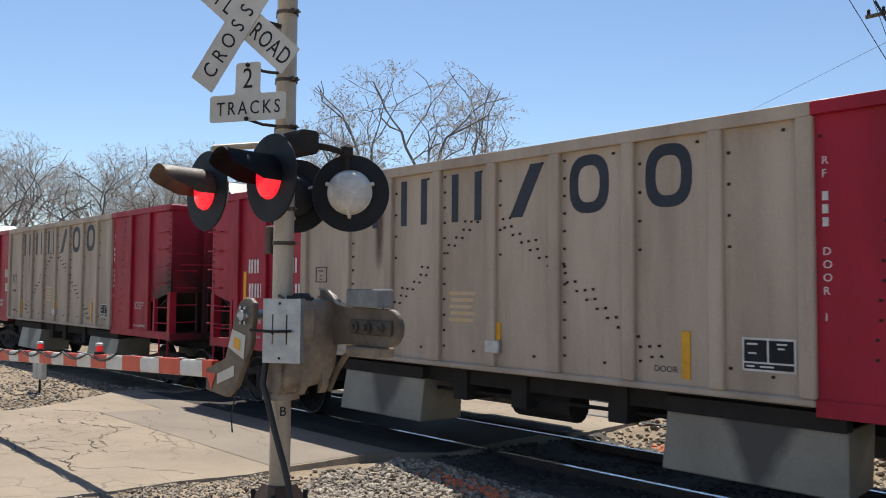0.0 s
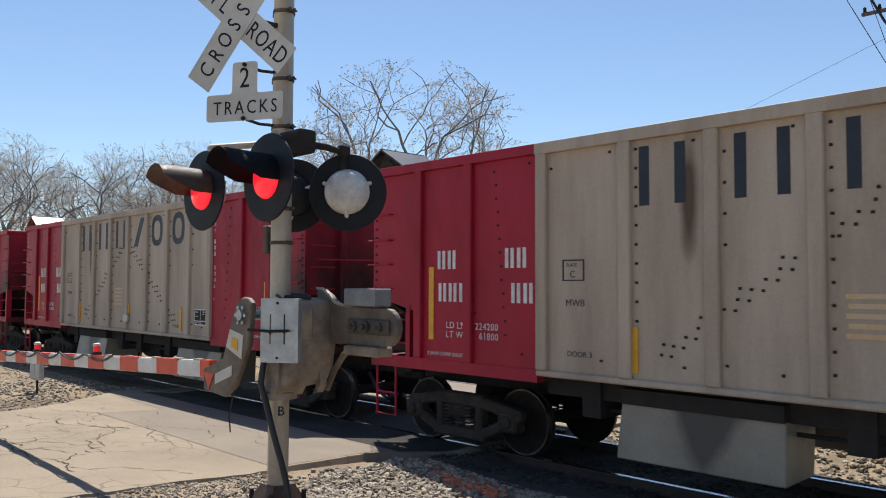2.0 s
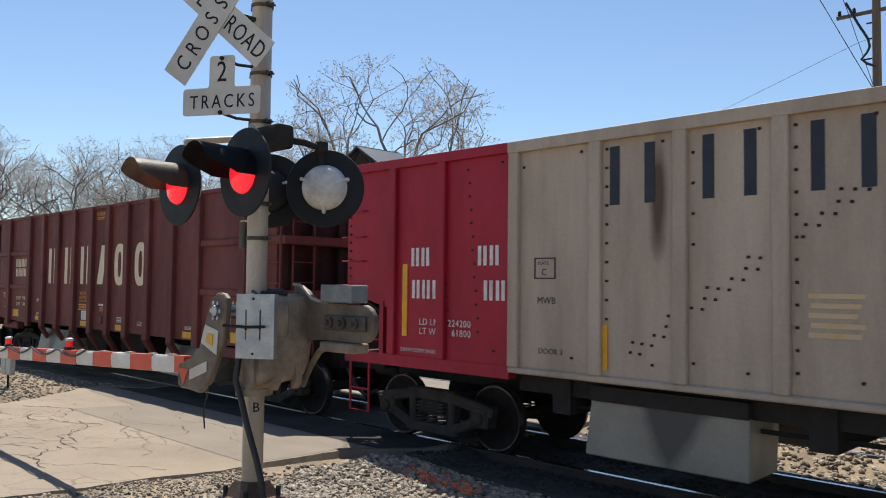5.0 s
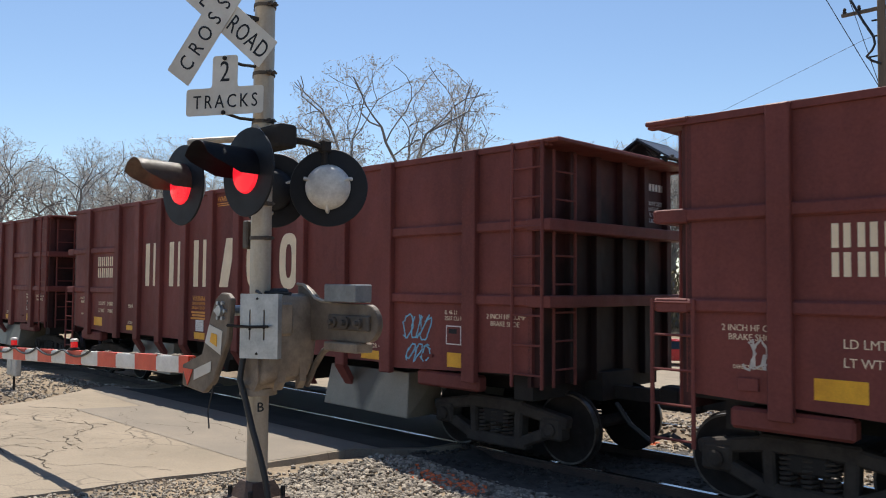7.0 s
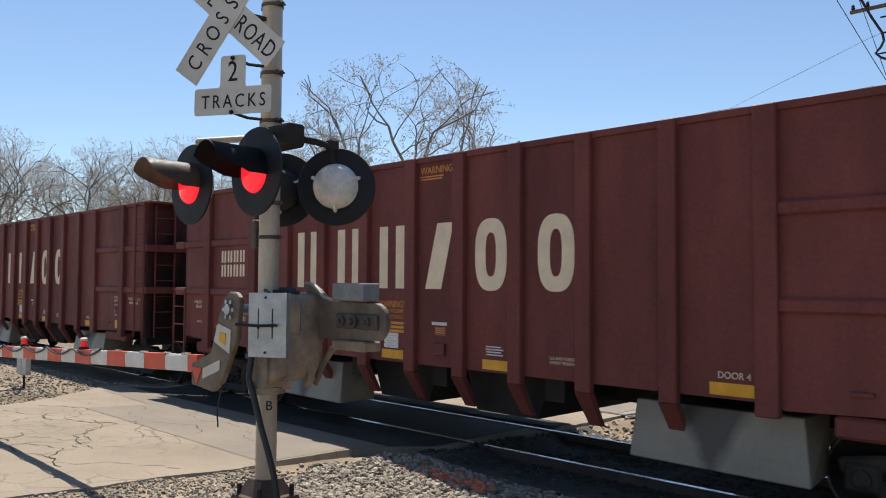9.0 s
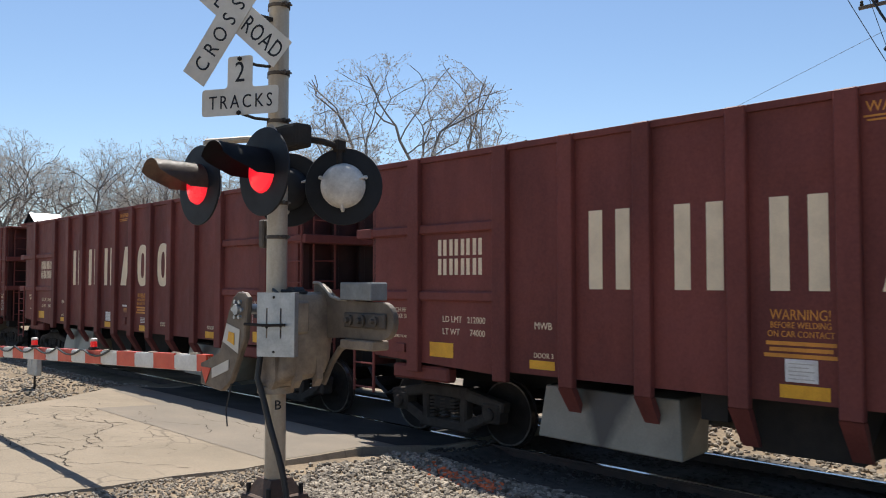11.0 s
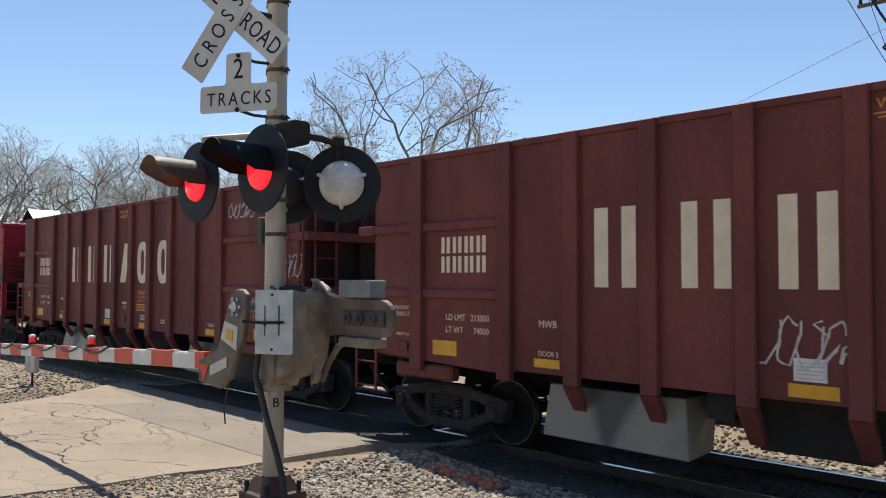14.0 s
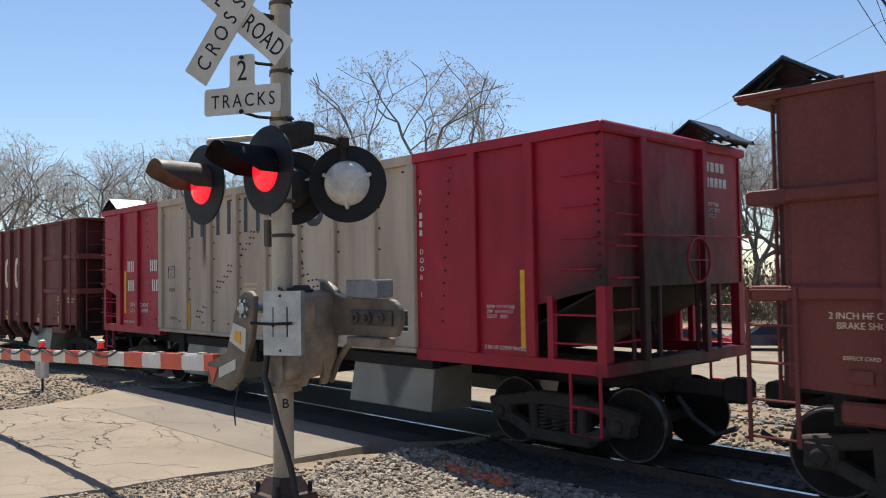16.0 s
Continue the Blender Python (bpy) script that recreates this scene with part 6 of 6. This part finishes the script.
# ---- trees, far lot, pole and wires ----
def branches(seed, height, spread, shoots, depth_max=6):
    """Bare-tree segments inside a rounded crown: (start, end, r0, r1, level). Limbs wander and fork widely."""
    rnd = random.Random(seed)
    out = []
    mid, rx, rz = height * 0.60, height * 0.40 * spread, height * 0.41
    lumps = [rnd.uniform(0.80, 1.08) for _ in range(11)]

    def inside(p):
        a = math.atan2(p.y, p.x)
        k = lumps[int((a + math.pi) / 6.2832 * 10.99)]
        k2 = lumps[int((p.z / height * 17 + 3 * k) % 11)]
        return (p.x ** 2 + p.y ** 2) / (rx * k * k2) ** 2 + ((p.z - mid) / (rz * (0.8 + 0.2 * k))) ** 2 < 1 or p.z < height * 0.28

    def grow(p, d, length, r, level):
        n = (4, 5, 5, 4, 3, 3, 2)[level]
        q = p
        for i in range(n):
            lift = 0.02 if level == 0 else (0.09 if level < 3 else 0.05)
            w = 0.06 if level == 0 else 0.13 + 0.035 * level
            d2 = (d + Vector((rnd.gauss(0, w), rnd.gauss(0, w), rnd.gauss(lift, w * 0.7)))).normalized()
            e = q + d2 * length / n
            if not inside(e):
                return
            r2 = r * 0.93
            out.append((q, e, r, r2, level))
            if 0 < level < depth_max and i > 0 and rnd.random() < shoots:
                side = d2.orthogonal().normalized()
                side.rotate(Matrix.Rotation(rnd.uniform(0, 6.28), 3, d2))
                nd = (d2 * rnd.uniform(0.4, 0.8) + side * rnd.uniform(0.7, 1.0)).normalized()
                grow(e, nd, length * rnd.uniform(0.50, 0.70), r2 * 0.58, level + 1)
            q, d, r = e, d2, r2
        if level < depth_max:
            for k in range(5 if level == 0 else (3 if level > 3 else 2)):
                side = d.orthogonal().normalized()
                side.rotate(Matrix.Rotation(rnd.uniform(0, 6.28) if level else k * 1.257 + rnd.uniform(-0.3, 0.3), 3, d))
                tilt = rnd.uniform(0.45, 1.0) if level == 0 else rnd.uniform(0.35, 0.85)
                nd = (d * rnd.uniform(0.75, 1.0) + side * tilt).normalized()
                grow(q, nd, length * (rnd.uniform(1.0, 1.25) if level == 0 else rnd.uniform(0.62, 0.80)), r * (0.62 if level == 0 else 0.74), level + 1)

    grow(Vector((0, 0, 0)), Vector((0, 0, 1)), height * 0.25, height * 0.018, 0)
    return out


def bud_mesh(segs, seed):
    """Small ragged bud clusters along the last twigs."""
    rnd = random.Random(seed)
    V, F = [], []
    for a, b, r0, r1, lv in segs:
        for k in range(1):
            c = a.lerp(b, rnd.uniform(0.3, 1.05)) + Vector((rnd.gauss(0, 0.04), rnd.gauss(0, 0.04), rnd.gauss(0, 0.04)))
            w = rnd.uniform(0.035, 0.07)
            u = Vector((rnd.gauss(0, 1), rnd.gauss(0, 1), rnd.gauss(0, 1))).normalized()
            v = u.orthogonal().normalized()
            i0 = len(V)
            V.extend(tuple(c + q) for q in (u * w, v * w * 0.8, -u * w * 0.9, -v * w * 0.8, u.cross(v) * w * 0.7))
            F.extend([(i0, i0 + 1, i0 + 4), (i0 + 1, i0 + 2, i0 + 4), (i0 + 2, i0 + 3, i0 + 4), (i0 + 3, i0, i0 + 4)])
    me = bpy.data.meshes.new("budding")
    me.from_pydata(V, [], F)
    me.materials.append(M_BUD)
    return me


def segment_mesh(name, segs, n):
    V, F = [], []
    for a, b, r0, r1, lv in segs:
        d = (b - a).normalized()
        u = d.orthogonal().normalized()
        w = d.cross(u)
        i0 = len(V)
        for c, r in ((a, r0), (b, r1)):
            for k in range(n):
                an = k * 2 * math.pi / n
                V.append(tuple(c + (u * math.cos(an) + w * math.sin(an)) * r))
        for k in range(n):
            F.append((i0 + k, i0 + (k + 1) % n, i0 + n + (k + 1) % n, i0 + n + k))
    me = bpy.data.meshes.new(name)
    me.from_pydata(V, [], F)
    return me


def bare_tree(seed, height, spread, shoots):
    segs = branches(seed, height, spread, shoots)
    tree = thing("tree", "bare spring tree with fine budding twigs", "tree", "trees beyond the track")
    me = segment_mesh("trunk", [(a, b, max(r0 * 1.3, 0.020), max(r1 * 1.3, 0.017), lv) for a, b, r0, r1, lv in segs if lv < 5], 4)
    me.materials.append(M_BARK)
    o = new("trunk", me)
    o.parent = tree
    me = segment_mesh("crown", [(a, b, max(r0 * 0.7, 0.008), max(r1 * 0.7, 0.006), lv) for a, b, r0, r1, lv in segs if lv >= 5], 3)
    me.materials.append(M_TWIG)
    o = new("crown", me)
    o.parent = tree
    tagged(o, "fine twigs with pale buds")
    b = new("budding", bud_mesh([q for q in segs if q[4] >= 5], seed))
    b.parent = o
    tagged(b, "pale opening buds", kind="stuff")
    return tree


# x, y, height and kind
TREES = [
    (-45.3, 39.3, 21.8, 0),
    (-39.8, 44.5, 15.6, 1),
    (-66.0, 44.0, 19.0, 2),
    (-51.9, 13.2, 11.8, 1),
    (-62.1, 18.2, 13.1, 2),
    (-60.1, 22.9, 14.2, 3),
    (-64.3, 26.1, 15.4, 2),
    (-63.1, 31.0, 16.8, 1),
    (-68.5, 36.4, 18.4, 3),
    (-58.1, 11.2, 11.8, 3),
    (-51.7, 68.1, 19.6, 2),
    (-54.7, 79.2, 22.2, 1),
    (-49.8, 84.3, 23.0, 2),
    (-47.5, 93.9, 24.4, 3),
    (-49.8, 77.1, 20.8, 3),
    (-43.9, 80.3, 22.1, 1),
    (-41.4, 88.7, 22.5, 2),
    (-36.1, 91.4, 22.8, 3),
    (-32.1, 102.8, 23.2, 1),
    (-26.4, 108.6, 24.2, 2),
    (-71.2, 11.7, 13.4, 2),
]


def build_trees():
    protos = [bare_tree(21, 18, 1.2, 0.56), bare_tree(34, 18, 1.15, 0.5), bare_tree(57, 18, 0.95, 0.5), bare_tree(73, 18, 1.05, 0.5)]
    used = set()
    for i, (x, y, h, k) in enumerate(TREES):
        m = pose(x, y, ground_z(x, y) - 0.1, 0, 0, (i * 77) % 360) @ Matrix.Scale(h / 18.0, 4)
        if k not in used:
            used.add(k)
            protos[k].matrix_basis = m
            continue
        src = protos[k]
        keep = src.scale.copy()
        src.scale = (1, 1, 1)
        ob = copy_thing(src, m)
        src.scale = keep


def build_undergrowth():
    rnd = random.Random(9)
    V, F = [], []
    for i in range(30000):
        x, y = rnd.uniform(-95, 12), 74 + rnd.uniform(-4, 14)
        high = 5.5 + 3.0 * noise.noise((x * 0.16, y * 0.1, 0))
        z = ground_z(x, y) + rnd.random() ** 1.25 * high
        s = rnd.uniform(0.10, 0.34)
        stem = rnd.random() < 0.35
        e = Euler((rnd.uniform(-0.5, 0.5), rnd.uniform(-0.5, 0.5), rnd.uniform(0, 6))).to_matrix() if stem else Euler((rnd.uniform(0, 6), rnd.uniform(0, 6), rnd.uniform(0, 6))).to_matrix()
        b = len(V)
        shape = ((-0.03, 0, -s * 4), (0.03, 0, -s * 4), (0.015, 0, s * 4), (-0.015, 0, s * 4)) if stem else ((-s, 0, 0), (0, -s * 0.5, 0.1), (s, 0, 0), (0, s * 0.5, 0.1))
        for q in shape:
            V.append(tuple(e @ Vector(q) + Vector((x, y, z))))
        F.append((b, b + 1, b + 2, b + 3))
    me = bpy.data.meshes.new("undergrowth")
    me.from_pydata(V, [], F)
    me.materials.append(M_BUSH)
    tagged(new("undergrowth", me), "scrubby spring undergrowth behind the far lot", "undergrowth", kind="stuff")


def parked_car(label, x, y, turn, body_mat, tall):
    car = thing("parked_car", label, "car", "parked cars", m=pose(x, y, ground_z(x, y), 0, 0, turn))
    L, W, H = 4.5, 1.8, 1.45 if not tall else 1.72
    bm = bmesh.new()
    pts = [(-2.25, 0.3), (2.2, 0.3), (2.25, 0.62), (2.1, 0.85), (1.15, 0.95), (-2.1, 0.98), (-2.25, 0.8)]
    t = bmesh.new()
    extrude_poly(t, pts, -W / 2, W / 2)
    bmesh.ops.bevel(t, geom=list(t.edges), offset=0.07, segments=2, affect="EDGES")
    join(bm, t)
    t = bmesh.new()
    back = -1.9 if tall else -1.5
    extrude_poly(t, [(0.45, H), (back + 0.35, H), (back + 0.3, H - 0.05), (0.5, H - 0.05)], -0.68, 0.68)
    join(bm, t)
    part("body", bm, body_mat, car, smooth=True)
    bm = bmesh.new()
    a = [(1.15, 0.95), (0.45, H - 0.04), (back + 0.35, H - 0.04), (back - 0.25, 0.97)]
    lo = [bm.verts.new((px, s * (0.82 if pz < 1.1 else 0.66), pz)) for s in (-1, 1) for px, pz in a]
    for f in ((0, 1, 2, 3), (7, 6, 5, 4), (0, 4, 5, 1), (1, 5, 6, 2), (2, 6, 7, 3)):
        bm.faces.new([lo[i] for i in f])
    part("windows", bm, M_GLASS, car)
    for px in (-1.4, 1.4):
        for s in (-1, 1):
            bm = bmesh.new()
            lathe(bm, [(0.1, -0.1), (0.31, -0.1), (0.33, 0.0), (0.31, 0.1), (0.1, 0.1)], 20, Matrix.Translation((px, s * 0.82, 0.33)) @ Matrix.Rotation(radians(90), 4, "X"))
            wheel = part("wheel", bm, M_TYRE, car)
            bm = bmesh.new()
            lathe(bm, [(0.02, -0.11), (0.2, -0.11), (0.2, 0.11), (0.02, 0.11)], 16, Matrix.Translation((px, s * 0.82, 0.33)) @ Matrix.Rotation(radians(90), 4, "X"))
            part("rim", bm, M_GALV, wheel)
    for s in (-1, 1):
        bm = bmesh.new()
        bevelled(bm, 2.12, 2.24, s * 0.6 - 0.18, s * 0.6 + 0.18, 0.62, 0.76, 0.02, 1)
        part("headlight", bm, M_SIGN, car)


# wires, as points and thickness
WIRES = [
    ([(-11.81, 30.17, 15.69), (-10.81, 31.39, 13.15), (-9.92, 32.48, 10.93), (-8.66, 34.02, 7.86)], 0.016),
    ([(-10.82, 32.77, 14.7), (-10.44, 33.28, 13.12), (-9.82, 34.14, 10.3)], 0.014),
    ([(-32.37, 52.39, 11.88), (-21.57, 46.23, 13.05), (-11.88, 38.95, 13.44), (-10.59, 37.42, 13.18)], 0.011),
]


def build_far():
    lot = bmesh.new()
    rows = []
    for y in steps(16, 64, 24):
        rows.append([lot.verts.new((x, y, ground_z(x, y) + 0.02)) for x in (-70, -40, -25, -10, 15, 50)])
    for p, q in zip(rows, rows[1:]):
        for i in range(5):
            lot.faces.new((p[i], p[i + 1], q[i + 1], q[i]))
    tagged(part("pavement", lot, M_ROAD, smooth=True), "pale sunlit asphalt parking lot beyond the track", "parking lot", kind="structure")
    parked_car("small red parked car on the far lot", -23.6, 42.5, 200, M_CARRED, False)
    parked_car("dark blue parked car on the far lot", -21.2, 47.0, 215, M_CARDARK, False)
    parked_car("red parked car on the far lot", -17.5, 46.0, 205, M_CARRED, False)
    parked_car("white parked sport utility vehicle on the far lot", -20.5, 55.0, 250, M_CARWHITE, True)
    parked_car("white parked car on the far lot", -13.0, 54.0, 240, M_CARWHITE, True)
    pole = thing("utility_pole", "wooden utility pole with crossarm, insulators and wires", "utility pole", m=pose(-10.59, 37.42, -2.40))
    bm = bmesh.new()
    tube(bm, [(0, 0, -0.5), (0, 0, 19.0)], [0.24, 0.16], 14)
    part("pole", bm, M_POLE, pole, smooth=True)
    bm = bmesh.new()
    box(bm, -1.62, 1.62, -0.07, 0.07, 16.62, 16.76)
    part("crossarm", bm, M_POLE, pole)
    for x in (-1.5, -0.9, 0.9, 1.5):
        bm = bmesh.new()
        lathe(bm, [(0.04, 16.76), (0.09, 16.82), (0.06, 16.9), (0.08, 16.95), (0.03, 17.02)], 10, Matrix.Translation((x, 0, 0)))
        part("insulator", bm, M_GRIME, pole)
    bm = bmesh.new()
    tube(bm, [(-1.17, -0.2, 17.25), (-0.68, -0.2, 16.2), (-0.28, -0.2, 15.45), (-0.22, -0.2, 15.1), (-0.34, -0.2, 14.85), (-0.56, -0.2, 14.62), (-0.36, -0.2, 14.4), (0.0, -0.2, 14.2)], 0.055, 8)
    part("drop_cable", bm, M_CABLE, pole)
    for z, w in ((14.62, 0.62), (15.5, 0.3), (16.2, 0.4)):
        bm = bmesh.new()
        box(bm, -w, 0.0, -0.03, 0.03, z - 0.03, z + 0.03)
        part("bracket", bm, M_GRIME, pole)
    for pts, r in WIRES:
        bm = bmesh.new()
        tube(bm, [Vector(p) - pole.matrix_basis.translation for p in pts], r, 5)
        part("wire", bm, M_CABLE, pole)


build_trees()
build_undergrowth()
build_far()


def motions():
    """The train rolls past at a steady speed, each car with its wheels turning."""
    ticks = [k / FPS for k in range(16 * FPS + 1)]
    turn = [math.degrees(travel(t) / 0.43) for t in ticks]
    for car, x0 in TRAIN:
        walk(car, [(t, pose(x0 + travel(t), YC, 0)) for t, _ in ROLLED])
        for ws in [o for o in car.children if o.name.startswith("wheelset")]:
            x = ws.matrix_basis.translation.x
            walk(ws, [(t, pose(x, 0, 0.43, 0, a, 0)) for t, a in zip(ticks, turn)])


motions()
